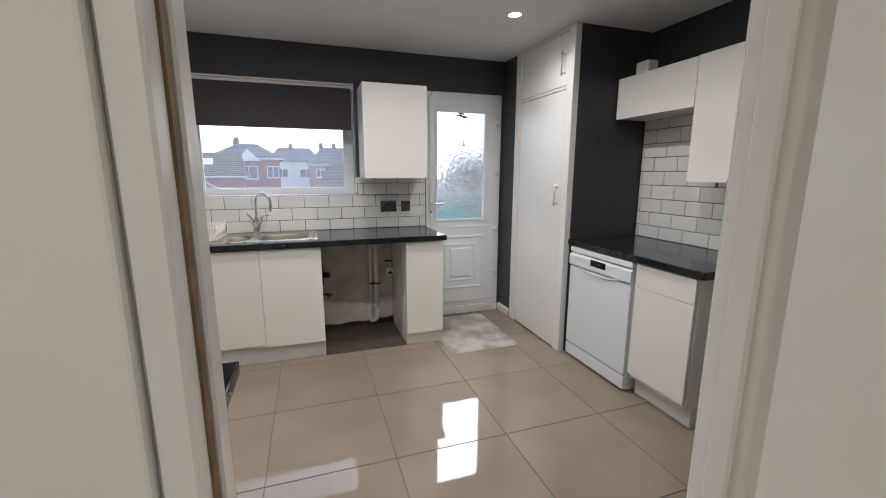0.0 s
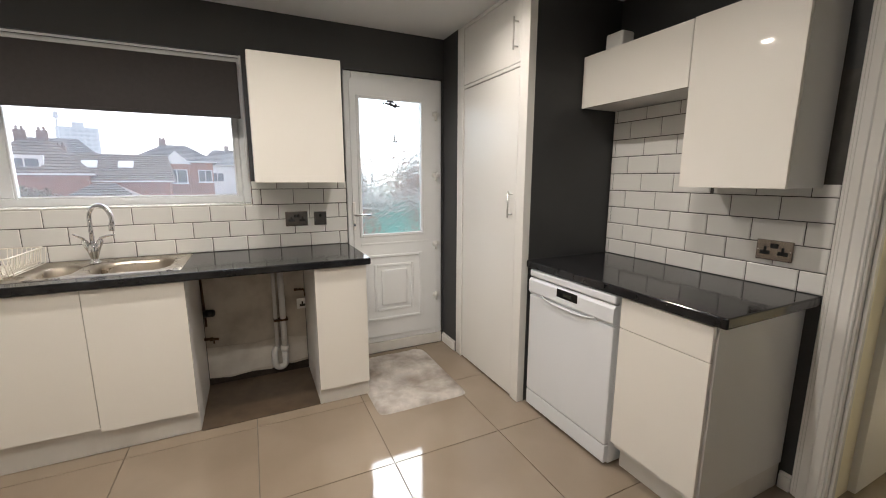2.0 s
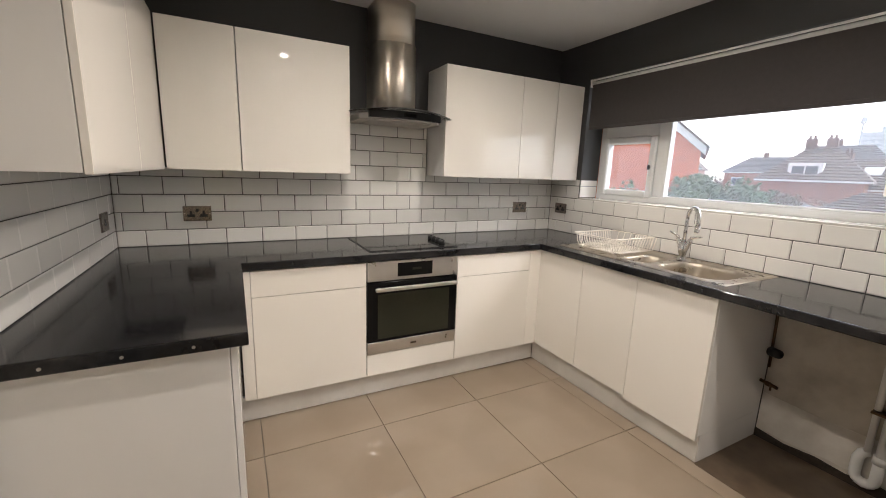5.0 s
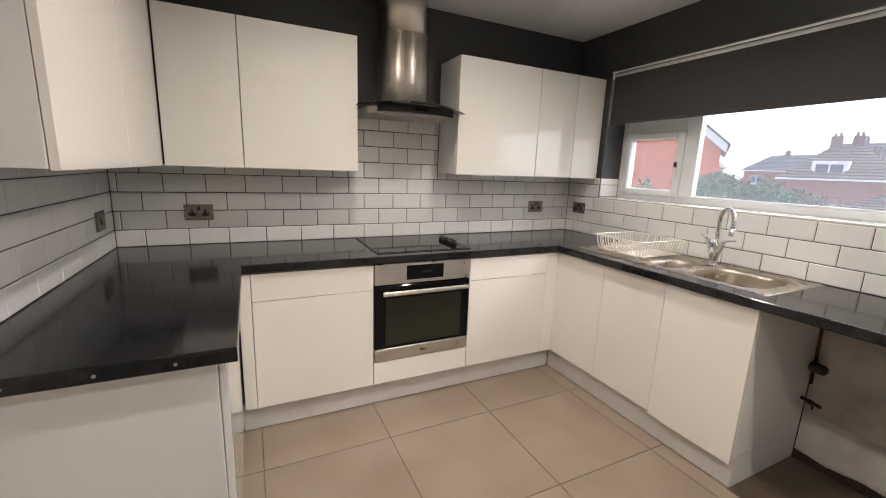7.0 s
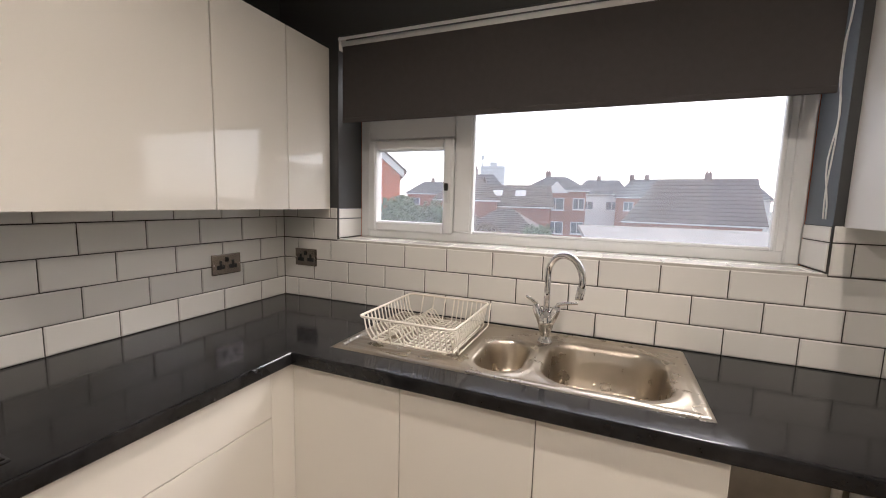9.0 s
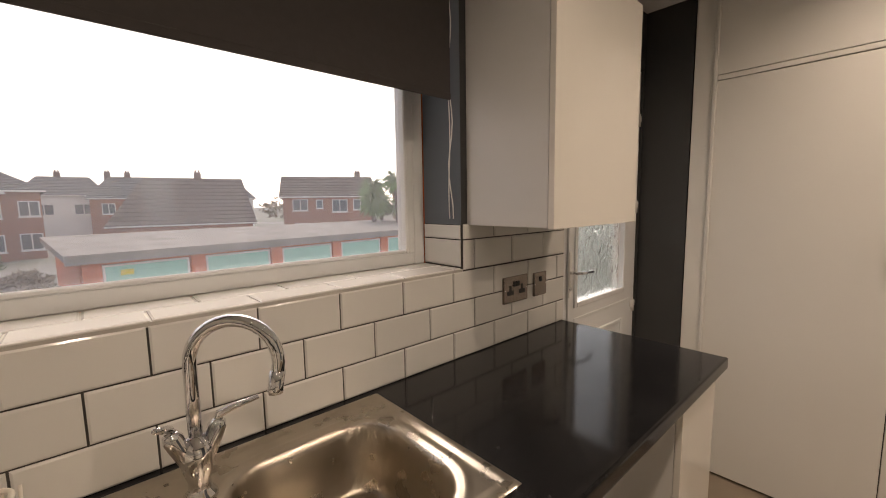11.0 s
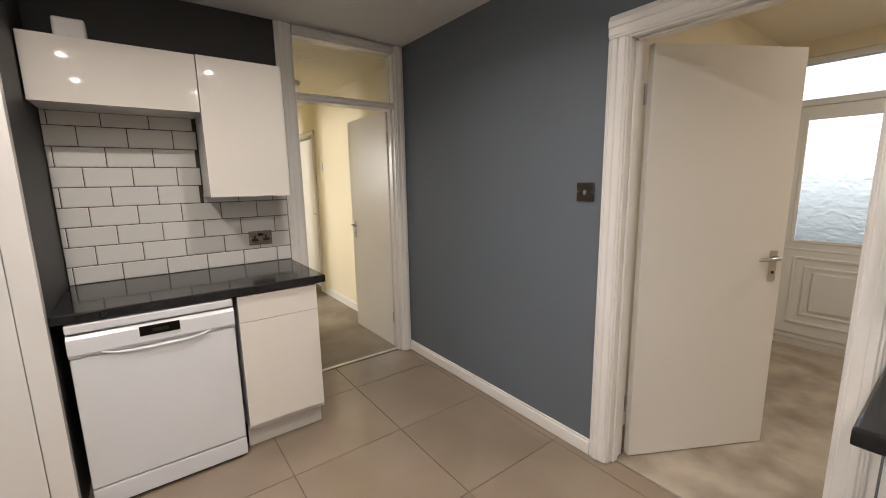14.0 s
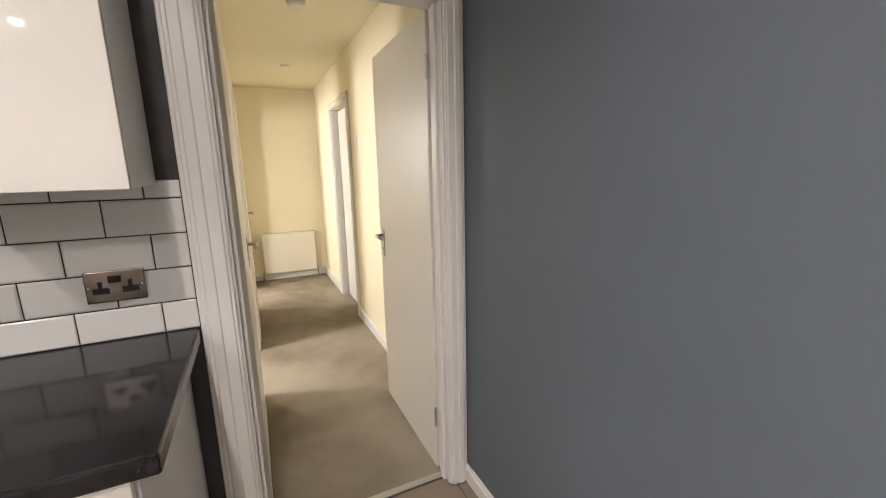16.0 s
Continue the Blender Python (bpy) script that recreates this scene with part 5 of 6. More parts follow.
# garages
GA = math.degrees(math.atan2(1.84, 14.07))
gm = local(1.03, 15.63, GA)
gar = thing("garage_row", 1.03, 15.63, GZ, "row of brick garages with teal doors and a felt roof", "garages")
tpart("wall", box(0, 30.2, 0.1, 5.6, 0, 2.25), gm, M_BRICKO, gar)
roof = prism([(-0.25, 2.2), (-0.25, 2.4), (5.9, 2.72), (5.9, 2.5)], "x", -0.35, 30.6)
tpart("roof", roof, gm, M_FELT, gar, "grey felt sloping roof")
tpart("fascia", box(-0.34, 30.6, -0.3, -0.24, 2.1, 2.36), gm, M_FELT, gar)
for k in range(10):
    x = 0.55 + k * 3.0
    gd = tpart("garage_door", box(x + 0.06, x + 2.38, -0.02, 0.05, 0, 1.93), gm, M_TEAL, gar)
    bmr = None
    for q in range(9):
        bmr = box(x + 0.08, x + 2.36, -0.034, -0.02, 0.06 + q * 0.21, 0.24 + q * 0.21, 0.006, bm=bmr)
    tpart("slat", bmr, gm, M_TEAL, gd)
    fbm = None
    for q in ((x, x + 0.06, 0, 2.0), (x + 2.38, x + 2.44, 0, 2.0), (x + 0.06, x + 2.38, 1.94, 2.0)):
        fbm = box(q[0], q[1], -0.06, 0.06, q[2], q[3], bm=fbm)
    tpart("door_frame", fbm, gm, M_RENDERW, gd, "white door frame")
    tpart("pier", box(x - 0.5, x - 0.02, -0.08, 0.1, 0, 2.1), gm, M_BRICKO, gar)
tpart("notice", box(1.0, 1.35, -0.045, -0.034, 1.62, 1.8), gm, mat("yellow_notice", (0.7, 0.6, 0.05), 0.6), gar, "small yellow notice")


def hip_roof(x0, x1, y0, y1, z0, z1, hip0, hip1, over=0.35):
    """A roof on a rectangle: the ridge runs along x and stops short by hip0 and hip1."""
    ym = (y0 + y1) / 2
    b = bmesh.new()
    x0, x1, y0, y1 = x0 - over, x1 + over, y0 - over, y1 + over
    v = [b.verts.new(p) for p in ((x0, y0, z0), (x1, y0, z0), (x1, y1, z0), (x0, y1, z0), (x0 + hip0, ym, z1), (x1 - hip1, ym, z1),
                                  (x0, y0, z0 - 0.15), (x1, y0, z0 - 0.15), (x1, y1, z0 - 0.15), (x0, y1, z0 - 0.15))]
    for f in ((0, 1, 5, 4), (1, 2, 5), (2, 3, 4, 5), (3, 0, 4), (6, 7, 1, 0), (7, 8, 2, 1), (8, 9, 3, 2), (9, 6, 0, 3), (9, 8, 7, 6)):
        b.faces.new([v[i] for i in f])
    bmesh.ops.recalc_face_normals(b, faces=b.faces[:])
    return b


def far_window(m, parent, x, y, z, w, h, material=None):
    wd = tpart("window", box(x, x + w, y - 0.06, y + 0.02, z, z + h), m, M_RENDERW, parent, "white framed window")
    n = 2 if w > 0.9 else 1
    for k in range(n):
        a = x + 0.08 + k * (w - 0.08) / n
        tpart("pane", box(a, a + (w - 0.08) / n - 0.08, y - 0.075, y - 0.055, z + 0.08, z + h - 0.08), m, M_WINDARK, wd)
    tpart("sill", box(x - 0.06, x + w + 0.06, y - 0.14, y - 0.061, z - 0.08, z), m, M_RENDERW, wd)


def tile_courses(m, parent, x0, x1, y0, ym, z0, z1, hip0, hip1, material):
    """Stepped courses of roof tiles on the slope that faces the kitchen."""
    n = 12
    b = bmesh.new()
    for k in range(n):
        t0, t1 = k / n, (k + 1) / n
        a = (x0 + hip0 * t0, x1 - hip1 * t0, y0 + (ym - y0) * t0, z0 + (z1 - z0) * t0)
        c = (x0 + hip0 * t1, x1 - hip1 * t1, y0 + (ym - y0) * t1, z0 + (z1 - z0) * t1)
        v = [b.verts.new(p) for p in ((a[0], a[2], a[3] + 0.09), (a[1], a[2], a[3] + 0.09), (c[1], c[2], c[3] + 0.02), (c[0], c[2], c[3] + 0.02), (a[0], a[2], a[3]), (a[1], a[2], a[3]))]
        b.faces.new((v[0], v[1], v[2], v[3]))
        b.faces.new((v[4], v[5], v[1], v[0]))
    tpart("tile_course", b, m, material, parent)


def house(x, y, angle, w, dep, eave, ridge, hip0, hip1, label, wall, roofm, windows=(), chimneys=(), bay=None, gables=False, porch=False):
    h = thing("house", x, y, GZ, label, "house", "houses beyond the garages")
    m = local(x, y, angle)
    tpart("wall", box(0, w, 0, dep, 0, eave), m, wall, h)
    tpart("roof", hip_roof(0, w, 0, dep, eave, ridge, hip0, hip1), m, roofm, h)
    tile_courses(m, h, -0.35, w + 0.35, -0.35, dep / 2, eave, ridge, hip0, hip1, roofm)
    if gables:
        for gx in (0.0, w - 0.25):
            tpart("gable", prism([(0.1, eave), (dep - 0.1, eave), (dep / 2, ridge - 0.15)], "x", gx, gx + 0.25), m, wall, h)
    tpart("gutter", box(-0.35, w + 0.35, -0.45, -0.351, eave - 0.12, eave), m, M_RENDERW, h)
    for q in windows:
        far_window(m, h, q[0], 0, q[1], q[2], q[3])
    for cx in chimneys:
        c = tpart("chimney", box(cx - 0.3, cx + 0.3, dep / 2 - 0.25, dep / 2 + 0.25, ridge - 0.6, ridge + 0.55), m, M_STACK, h)
        for k in (-0.13, 0.13):
            b = cyl((cx + k, dep / 2, ridge + 0.55), (cx + k, dep / 2, ridge + 0.8), 0.09, 0.075, 10)
            tpart("chimney_pot", b, m, M_STACK, c)
    if bay:
        bx, bw = bay
        b = tpart("bay", box(bx, bx + bw, -0.8, 0, 0, eave - 0.3), m, wall, h)
        tpart("bay_gable", prism([(bx - 0.2, eave - 0.3), (bx + bw + 0.2, eave - 0.3), (bx + bw / 2, eave + 0.9)], "y", -0.95, 0.6), m, M_RENDERW, h, "white bay gable")
        for z in (0.7, 3.2):
            far_window(m, h, bx + 0.15, -0.8, z, bw - 0.3, 1.3)
    return h


RB, RW = "red brick house with ", "brown tiled roof"
house(2.9, 41.5, -9, 10.6, 8, 2.35, 6.6, 2.6, 0.6, "brick bungalow with a big " + RW, M_BRICKR, M_ROOFT, [(1.2, 0.6, 1.6, 1.2), (5.5, 0.6, 2.2, 1.3)], (6.5,))
house(16.6, 40.5, -24, 9.2, 7, 4.75, 7.0, 0.1, 0.1, RB + "three upper windows and " + RW, M_BRICKR, M_ROOFT,
      [(0.9, 3.3, 1.5, 1.15), (3.2, 3.5, 0.7, 0.9), (4.8, 3.1, 1.6, 1.3), (7.0, 3.3, 1.5, 1.15), (1.0, 0.6, 2.0, 1.4), (5.0, 0.6, 2.4, 1.4)], (7.9,), gables=True)
house(-7.4, 43, 5, 6.4, 8, 5.3, 7.0, 2.6, 2.6, RB + "white gabled bay windows", M_BRICKR, M_ROOFS, [(0.5, 3.3, 1.0, 1.2), (5.1, 3.3, 1.2, 1.2), (5.0, 0.7, 1.3, 1.3)], (2.2,), bay=(2.4, 2.0))
dormer_house = house(-12.7, 31, 14, 5.2, 7, 4.0, 6.4, 2.3, 2.3, RB + "white dormer and " + RW, M_BRICKR, M_ROOFT, [(3.0, 0.5, 1.8, 1.4)], (1.9, 3.0))
tpart("dormer", box(1.3, 3.1, 0.35, 2.6, 4.2, 5.15), local(-12.7, 31, 14), M_RENDERW, dormer_house, "white dormer")
far_window(local(-12.7, 31, 14), dormer_house, 1.45, 0.35, 4.35, 1.5, 0.65)
house(-21, 52, 10, 9, 8, 5.2, 8.0, 2.6, 2.6, RB + "grey slate roof", M_BRICKR, M_ROOFS, [(1, 3.2, 1.4, 1.2), (5, 3.2, 1.6, 1.2)], (4.0,))
house(-3.5, 60, 0, 7, 8, 5.4, 7.6, 1.6, 1.6, "pale house with grey slate roof", M_RENDERW, M_ROOFS, [(1, 3.2, 1.6, 1.2), (4.2, 3.2, 1.6, 1.2)], (3.0,))
house(2.0, 58, -6, 6, 8, 5.0, 7.6, 2.0, 1.5, RB + "grey slate roof", M_BRICKR, M_ROOFS, [(1, 3.2, 1.2, 1.2)], (1.5, 3.4))
house(14, 62, -12, 6, 8, 5.0, 7.4, 2.0, 2.0, "pale house with grey slate roof", M_RENDERW, M_ROOFS, [(1, 3.2, 1.2, 1.2), (3.5, 3.2, 1.2, 1.2)], ())
house(-36, 45, 25, 9, 8, 5.2, 7.8, 2.6, 2.6, RB + RW, M_BRICKR, M_ROOFT, [(1, 3.2, 1.4, 1.2), (5, 3.2, 1.6, 1.2)], (4.0,))
house(27, 36, -40, 9, 8, 5.2, 7.8, 2.6, 2.6, RB + RW, M_BRICKR, M_ROOFT, [(1, 3.2, 1.4, 1.2), (5, 3.2, 1.6, 1.2)], (4.0,))

lh = house(-11.2, 36.5, 6, 7.4, 6, 3.5, 5.65, 0.6, 0.4, RB + "two roof windows in its " + RW, M_BRICKR, M_ROOFT, [(1.0, 0.7, 1.6, 1.3), (4.4, 0.7, 1.6, 1.3)], (0.4,))
for k in (1.7, 4.0):
    sk = prism([(-0.05, 4.45), (0.75, 5.0), (0.7, 5.1), (-0.1, 4.55)], "x", k, k + 1.0)
    bmesh.ops.translate(sk, verts=sk.verts[:], vec=(0, 1.15, 0))
    tpart("roof_window", sk, local(-11.2, 36.5, 6), M_RENDERW, lh, "pale roof window")
house(-7.4, 23.5, 4, 4.6, 5, 1.9, 3.4, 2.2, 2.2, "low brick outbuilding with mossy hipped roof", M_BRICKR, M_ROOFT, [(1.0, 0.6, 1.2, 1.0)], ())
house(-10.6, 24.2, 10, 2.6, 4, 2.3, 2.9, 0.8, 0.8, "white conservatory behind the hedge", M_RENDERW, M_ROOFS, [(0.2, 0.9, 0.9, 1.2), (1.4, 0.9, 0.9, 1.2)], ())
house(-34, 66, 12, 10, 8, 5.2, 7.6, 2.6, 2.6, RB + "grey slate roof", M_BRICKR, M_ROOFS, [(1, 3.2, 1.4, 1.2), (6, 3.2, 1.6, 1.2)], (4.0,))
house(-50, 60, 20, 10, 8, 5.2, 7.8, 2.6, 2.6, RB + RW, M_BRICKR, M_ROOFT, [(1, 3.2, 1.4, 1.2), (6, 3.2, 1.6, 1.2)], (4.0,))
house(8.5, 66, -4, 8, 8, 5.0, 7.4, 2.0, 2.0, RB + RW, M_BRICKR, M_ROOFT, [(1, 3.2, 1.2, 1.2)], (1.5,))
house(24, 60, -20, 9, 8, 5.0, 7.6, 2.0, 2.0, RB + "grey slate roof", M_BRICKR, M_ROOFS, [(1, 3.2, 1.2, 1.2)], (4.5,))

# neighbouring gable wall
nb = thing("neighbour_house", -6.6, 12.8, GZ, "orange brick gable end with a white bargeboard", "house")
nm_ = local(-6.6, 12.8, 31)
tpart("wall", prism([(-9, 0), (0.2, 0), (0.2, 4.93), (-4.5, 8.95), (-9, 5.1)], "y", 0, 9), nm_, M_BRICKO, nb)
for k in (0, 1):
    sgn = 1 if k == 0 else -1
    pts = [(0.35, 4.95), (-4.5, 9.15), (-4.5, 8.85), (0.35, 4.65)] if k == 0 else [(-9.35, 4.95), (-4.5, 9.15), (-4.5, 8.85), (-9.35, 4.65)]
    tpart("bargeboard", prism(pts, "y", -0.3, -0.02), nm_, M_RENDERW, nb, "white bargeboard")
    rp = [(0.45, 4.95), (-4.5, 9.24), (-4.5, 9.14), (0.45, 4.85)] if k == 0 else [(-9.45, 4.95), (-4.5, 9.24), (-4.5, 9.14), (-9.45, 4.85)]
    tpart("roof", prism(rp, "y", -0.35, 9.3), nm_, M_ROOFT, nb)

tw = thing("tower_block", -80, 289, GZ, "pale concrete tower block in the distance", "tower block")
tpart("wall", box(-10, 8, 0, 14, 0, 31), local(-80, 289, 14), M_TOWER, tw)
tpart("stair_tower", box(-3, 2, -1, 13, 31, 33.5), local(-80, 289, 14), M_TOWER, tw)
for fl in range(7):
    for k in range(6):
        tpart("window", box(-9 + k * 2.8, -7.2 + k * 2.8, -0.2, 0.05, 14 + fl * 2.4, 15.2 + fl * 2.4), local(-80, 289, 14), M_TOWERW, tw)
pl = thing("street_lamp", -31, 103, GZ, "slim grey mast above the roofs", "mast")
tpart("pole", cyl((0, 0, 0), (0, 0, 15.2), 0.22, 0.14, 10), local(-31, 103, 0), M_TOWER, pl)
tpart("head", cyl((0, 0, 15.2), (0, 0, 16.4), 0.5, 0.35, 10), local(-31, 103, 0), M_TOWER, pl)


def crown(bm, cx, cy, cz, rx, ry, rz, n, size, droop=0.0):
    """Small leaf blades scattered in an uneven crown."""
    for _ in range(n):
        d = Vector((random.gauss(0, 1), random.gauss(0, 1), random.gauss(0, 1))).normalized()
        r = random.uniform(0.4, 1.0) * (0.8 + 0.35 * noise.noise(d * 2.3 + Vector((cx, cy, cz))))
        p = Vector((cx + d.x * rx * r, cy + d.y * ry * r, cz + d.z * rz * r))
        a = Vector((random.gauss(0, 1), random.gauss(0, 1), random.gauss(0, 1) - droop)).normalized() * size * random.uniform(0.6, 1.3)
        b = a.orthogonal().normalized() * size * random.uniform(0.3, 0.6)
        v = [bm.verts.new(p + q) for q in (-a, b, a, -b)]
        bm.faces.new(v)


def shrub(x, y, h, w, material, label, n=1500, name="shrub"):
    t = thing(name, x, y, GZ, label, "shrub")
    tb = bmesh.new()
    for k in range(5):
        a = k * 1.256 + x
        sweep([(x, y, GZ), (x + 0.2 * w * math.cos(a), y + 0.2 * w * math.sin(a), GZ + h * 0.4), (x + 0.35 * w * math.cos(a), y + 0.35 * w * math.sin(a), GZ + h * 0.75)], [0.09, 0.06, 0.02], 6, tb)
    part("branches", tb, M_BARK, t)
    c = bmesh.new()
    for k in range(7):
        a = k * 0.9 + y
        crown(c, x + 0.33 * w * math.cos(a), y + 0.33 * w * math.sin(a), GZ + h * (0.42 + 0.13 * (k % 4)), w * 0.3, w * 0.3, h * 0.25, n // 7, 0.09)
    part("leaves", c, material, t)


for sx, sy, h, w, mm, lb in ((-6.3, 10.6, 3.9, 2.6, M_LEAF, "dense green garden shrub"), (-4.7, 11.2, 3.7, 2.4, M_LEAF, "dense green garden shrub"), (-3.3, 11.8, 3.4, 2.2, M_LEAFB, "green and rusty garden shrub"),
                             (-1.9, 12.8, 2.9, 2.2, M_LEAFB, "brown garden shrub beside the garages"), (-0.6, 14.2, 2.4, 1.8, M_LEAFB, "brown garden shrub beside the garages"), (-5.5, 13.5, 3.9, 2.8, M_LEAF, "dense green garden shrub"),
                             (-2.6, 16.5, 2.8, 2.6, M_LEAF, "low green garden shrub")):
    shrub(sx, sy, h * 1.0, w * 1.3, mm, lb, 11200)
shrub(-9, 27, 3.4, 4.0, M_LEAFB, "brown garden tree before the houses", 1500)

tl = bmesh.new()
for k in range(40):
    tx, ty = -110 + k * 5.2, 104 + 14 * math.sin(k * 1.7)
    crown(tl, tx, ty, GZ + 2.4 + 0.8 * math.sin(k * 2.3), 4.2, 2.5, 3.0, 170, 0.6)
solid("treeline", tl, M_LEAFB, "far row of garden trees beyond the houses", "trees", "stuff")

palm = thing("palm_tree", 16.6, 22.2, GZ, "leafy green palm behind the garages", "tree")
tb = bmesh.new()
c = bmesh.new()
for px, py, ph in ((16.0, 22.6, 4.9), (17.2, 21.6, 5.3), (18.4, 21.4, 4.9), (16.9, 23.0, 3.9), (15.7, 22.2, 3.9), (18.0, 21.9, 3.8)):
    sweep([(px, py, GZ), (px + 0.1, py, GZ + ph * 0.5), (px, py, GZ + ph)], [0.18, 0.14, 0.1], 8, tb)
    for k in range(260):
        a, el = random.random() * math.tau, random.uniform(-0.9, 1.2)
        d = Vector((math.cos(a) * math.cos(el), math.sin(a) * math.cos(el), math.sin(el)))
        L = random.uniform(0.6, 1.3)
        p0 = Vector((px, py, GZ + ph))
        s = d.orthogonal().normalized() * 0.085
        p1, p2 = p0 + d * L * 0.6, p0 + d * L - Vector((0, 0, 0.35))
        v = [c.verts.new(q) for q in (p0, p1 + s, p2, p1 - s)]
        c.faces.new(v)
part("trunk", tb, M_BARK, palm)
part("crown", c, M_PALM, palm)

# ---- tiles, laid last ----
TILES = {}


def tile_mesh(w, h, t, inset, bevel_top):
    k = (round(w, 3), round(h, 3), t)
    if k not in TILES:
        b = bmesh.new()
        a, c = w / 2, h / 2
        i = min(inset, a * 0.4, c * 0.4)
        r = [[b.verts.new(p) for p in ((-x, -y, z), (x, -y, z), (x, y, z), (-x, y, z))] for x, y, z in ((a, c, 0), (a, c, t - bevel_top), (a - i, c - i, t))]
        for lo, hi in zip(r, r[1:]):
            for q in range(4):
                b.faces.new((lo[q], lo[(q + 1) % 4], hi[(q + 1) % 4], hi[q]))
        b.faces.new(r[2])
        me = bpy.data.meshes.new("tile")
        b.to_mesh(me)
        b.free()
        TILES[k] = me
    return TILES[k]


def lay(parent, turn, n, u0, u1, rows, pu, du, material, t=0.0055, inset=0.004, bevel_top=0.0025, joint=0.004, flip=1):
    """Tiles on a flat face. turn: (u, v) -> world matrix; rows: (v0, v1, offset)."""
    o = ORIGIN[parent.name]
    for v0, v1, off in rows:
        k = math.floor((u0 - du - off) / pu) - 1
        while True:
            a, b = du + off + k * pu, du + off + (k + 1) * pu
            k += 1
            if a >= u1:
                break
            a, b = max(a, u0), min(b, u1)
            if b - a < 0.015:
                continue
            me = tile_mesh(b - a - joint, v1 - v0 - joint, t, inset, bevel_top)
            if not me.materials:
                me.materials.append(material)
            ob = new("tile", me)
            ob.parent = parent
            m = turn((a + b) / 2, (v0 + v1) / 2, n)
            m.translation -= o
            ob.matrix_local = m


def rows_of(z0, z1):
    out, k = [], 0
    while True:
        a, b = 0.901 + k * 0.1022, 0.901 + (k + 1) * 0.1022
        if a >= z1 - 0.01:
            return out
        if b > z0 + 0.01:
            out.append((max(a, z0), min(b, z1), 0.1013 if k % 2 else 0.0))
        k += 1


def on_n(u, v, n):
    return Matrix(((1, 0, 0, u), (0, 0, -1, n), (0, 1, 0, v), (0, 0, 0, 1)))


def on_s(u, v, n):
    return Matrix(((-1, 0, 0, u), (0, 0, 1, n), (0, 1, 0, v), (0, 0, 0, 1)))


def on_w(u, v, n):
    return Matrix(((0, 0, 1, n), (1, 0, 0, u), (0, 1, 0, v), (0, 0, 0, 1)))


def on_e(u, v, n):
    return Matrix(((0, 0, -1, n), (-1, 0, 0, u), (0, 1, 0, v), (0, 0, 0, 1)))


def on_floor(u, v, n):
    return Matrix(((1, 0, 0, u), (0, 1, 0, v), (0, 0, 1, n), (0, 0, 0, 1)))


def backing(parent, q):
    part("grout", box(*q), M_GROUT, parent, "dark grey grout")


P, ZT, ZU = 0.2026, 1.363, 1.3098
backing(wall_n, (0.001, 2.785, -0.004, -0.0006, WT1, WIN[2] - 0.004))
backing(wall_n, (0.001, WIN[0] - 0.001, -0.004, -0.0006, WIN[2] - 0.003, ZT))
backing(wall_n, (WIN[1] + 0.001, 2.785, -0.004, -0.0006, WIN[2] - 0.003, ZT))
lay(wall_n, on_n, -0.0035, 0.005, 2.785, rows_of(WT1, WIN[2]), P, 0.70, M_TILEW)
lay(wall_n, on_n, -0.0035, 0.005, WIN[0], rows_of(WIN[2], ZT), P, 0.70, M_TILEW)
lay(wall_n, on_n, -0.0035, WIN[1], 2.785, rows_of(WIN[2], ZT), P, 0.70, M_TILEW)
backing(wall_w, (0.0006, 0.004, YS + 0.005, -0.005, WT1, ZT))
backing(wall_w, (0.0006, 0.004, -1.89, -1.245, ZT + 0.001, 1.78))
lay(wall_w, on_w, 0.0035, YS + 0.008, -0.008, rows_of(WT1, ZU), P, -2.593, M_TILEW)
lay(wall_w, on_w, 0.0035, YS + 0.008, -1.889, rows_of(ZU, ZT), P, -2.593, M_TILEW)
lay(wall_w, on_w, 0.0035, -1.247, -0.008, rows_of(ZU, ZT), P, -2.593, M_TILEW)
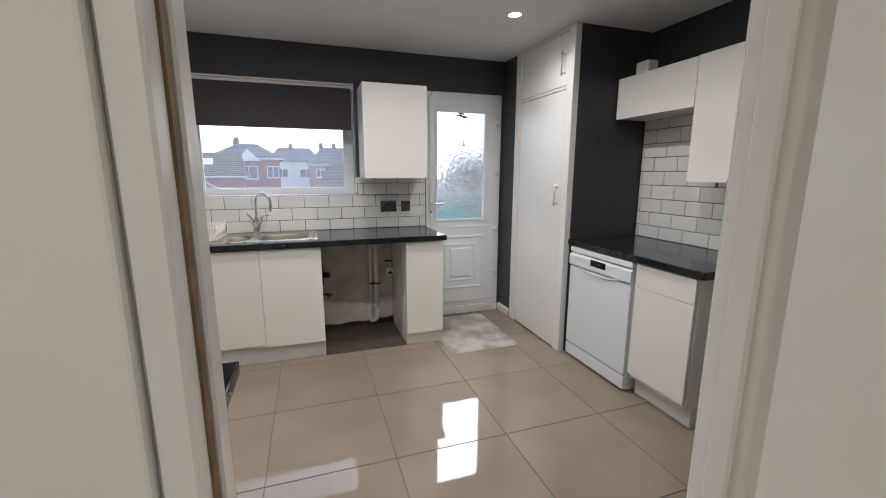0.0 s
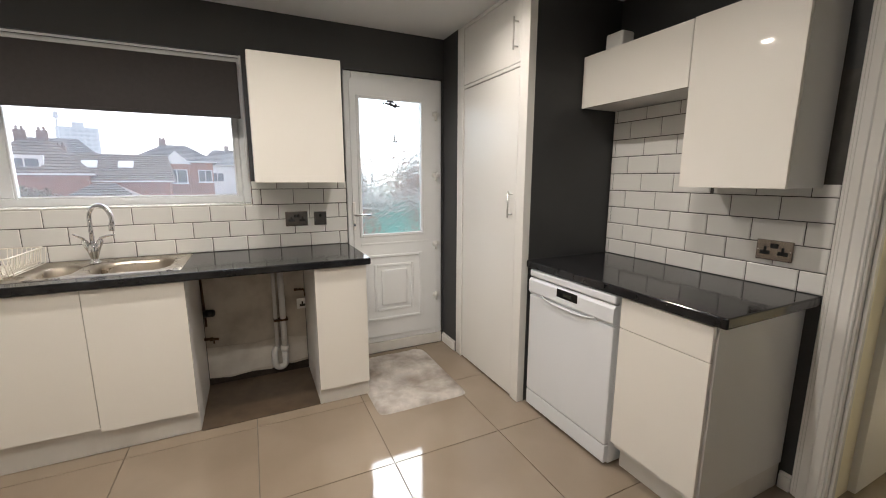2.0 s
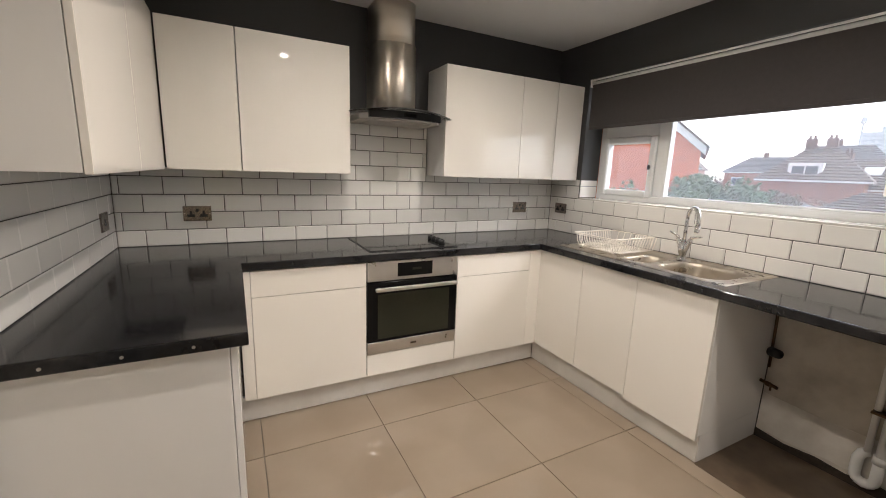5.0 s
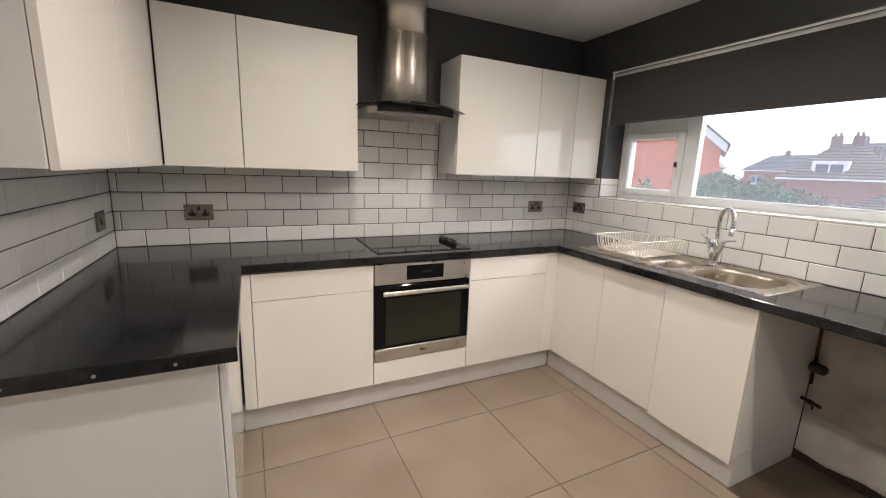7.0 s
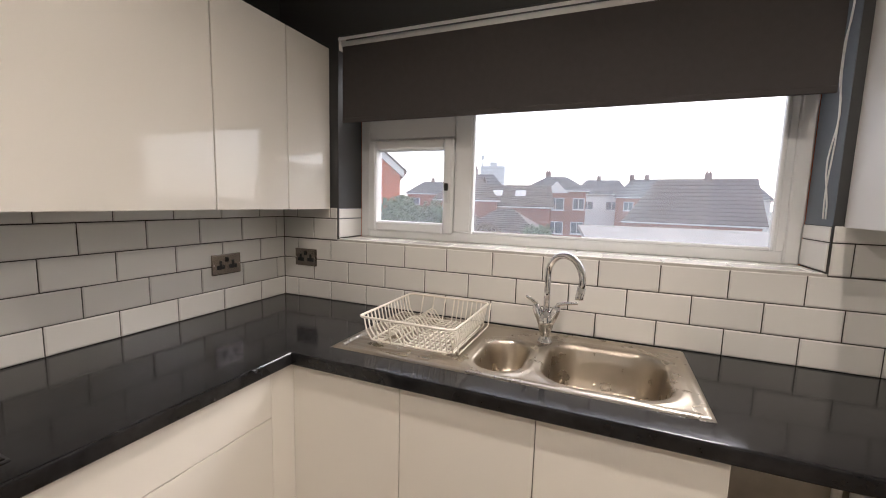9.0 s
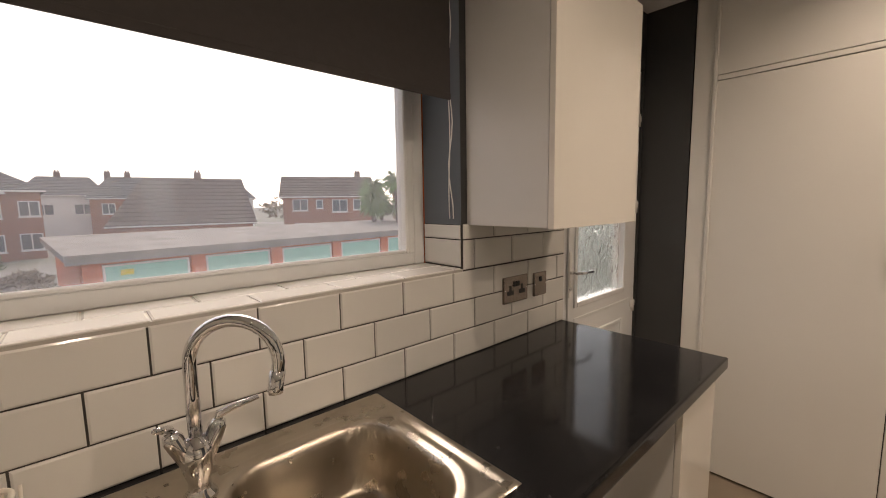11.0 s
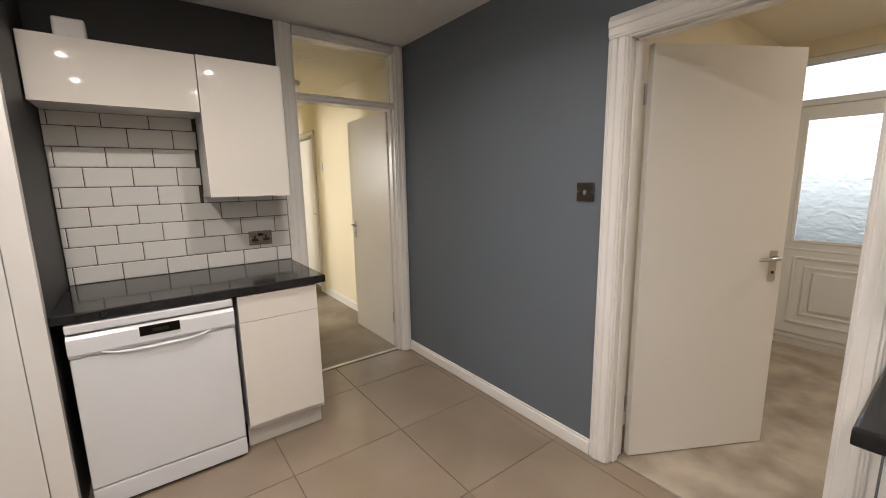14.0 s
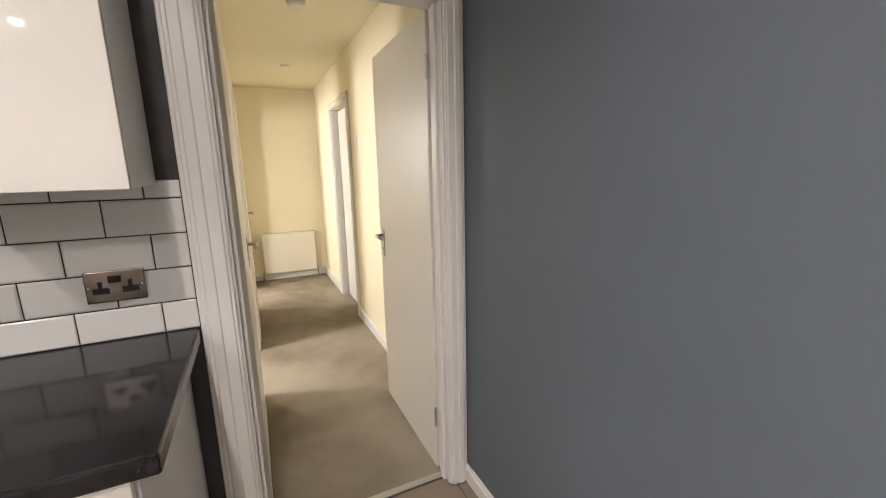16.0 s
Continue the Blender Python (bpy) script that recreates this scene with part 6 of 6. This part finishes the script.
lay(wall_w, on_w, 0.0035, -1.889, -1.247, rows_of(ZU, 1.78), P, -2.593, M_TILEW)
backing(wall_s, (0.005, 1.539, YS + 0.0006, YS + 0.004, WT1, ZT))
lay(wall_s, on_s, YS + 0.0035, 0.008, 1.535, rows_of(WT1, ZT), P, 0.1, M_TILEW)
backing(wall_e, (XE - 0.004, XE - 0.0006, -2.2035, -1.074, WT1, 1.79))
lay(wall_e, on_e, XE - 0.0035, -2.203, -1.076, rows_of(WT1, ZU), P, -1.91, M_TILEW)
lay(wall_e, on_e, XE - 0.0035, -2.203, -1.722, rows_of(ZU, ZT), P, -1.91, M_TILEW)
lay(wall_e, on_e, XE - 0.0035, -1.722, -1.076, rows_of(ZU, 1.79), P, -1.91, M_TILEW)
# reveal sides and sill
sides = solid("reveal_tiles", box(WIN[0] + 0.0006, WIN[0] + 0.003, 0.001, 0.188, WIN[2] + 0.008, 1.36), M_GROUT, "white tiles low on the window reveal", "tile trim", "structure")
lay(sides, on_w, WIN[0] + 0.003, 0.0, 0.188, [(WIN[2] + 0.012, 1.31, 0), (1.31, 1.36, 0)], 0.4, 0, M_TILEW)
sides2 = solid("reveal_tiles", box(WIN[1] - 0.003, WIN[1] - 0.0006, 0.001, 0.188, WIN[2] + 0.008, 1.36), M_GROUT, "white tiles low on the window reveal", "tile trim", "structure")
lay(sides2, on_e, WIN[1] - 0.003, 0.0, 0.188, [(WIN[2] + 0.012, 1.31, 0), (1.31, 1.36, 0)], 0.4, 0, M_TILEW)
lay(sill, on_floor, WIN[2] + 0.005, WIN[0] + 0.008, WIN[1] - 0.008, [(-0.008, 0.092, 0.0), (0.092, 0.188, 0.1)], P, 0.1, M_TILEW)
# floor
FX, FY, FP = 0.885, -1.266, 0.606
lay(floor, on_floor, -0.006, 0.002, XE + 0.05, [(max(FY + k * FP, YS - 0.055), min(FY + (k + 1) * FP, -0.002), 0) for k in range(-4, 3) if FY + k * FP < -0.01 and FY + (k + 1) * FP > YS],
    FP, FX, M_FLOORT, t=0.006, inset=0.0015, bevel_top=0.001, joint=0.0035)
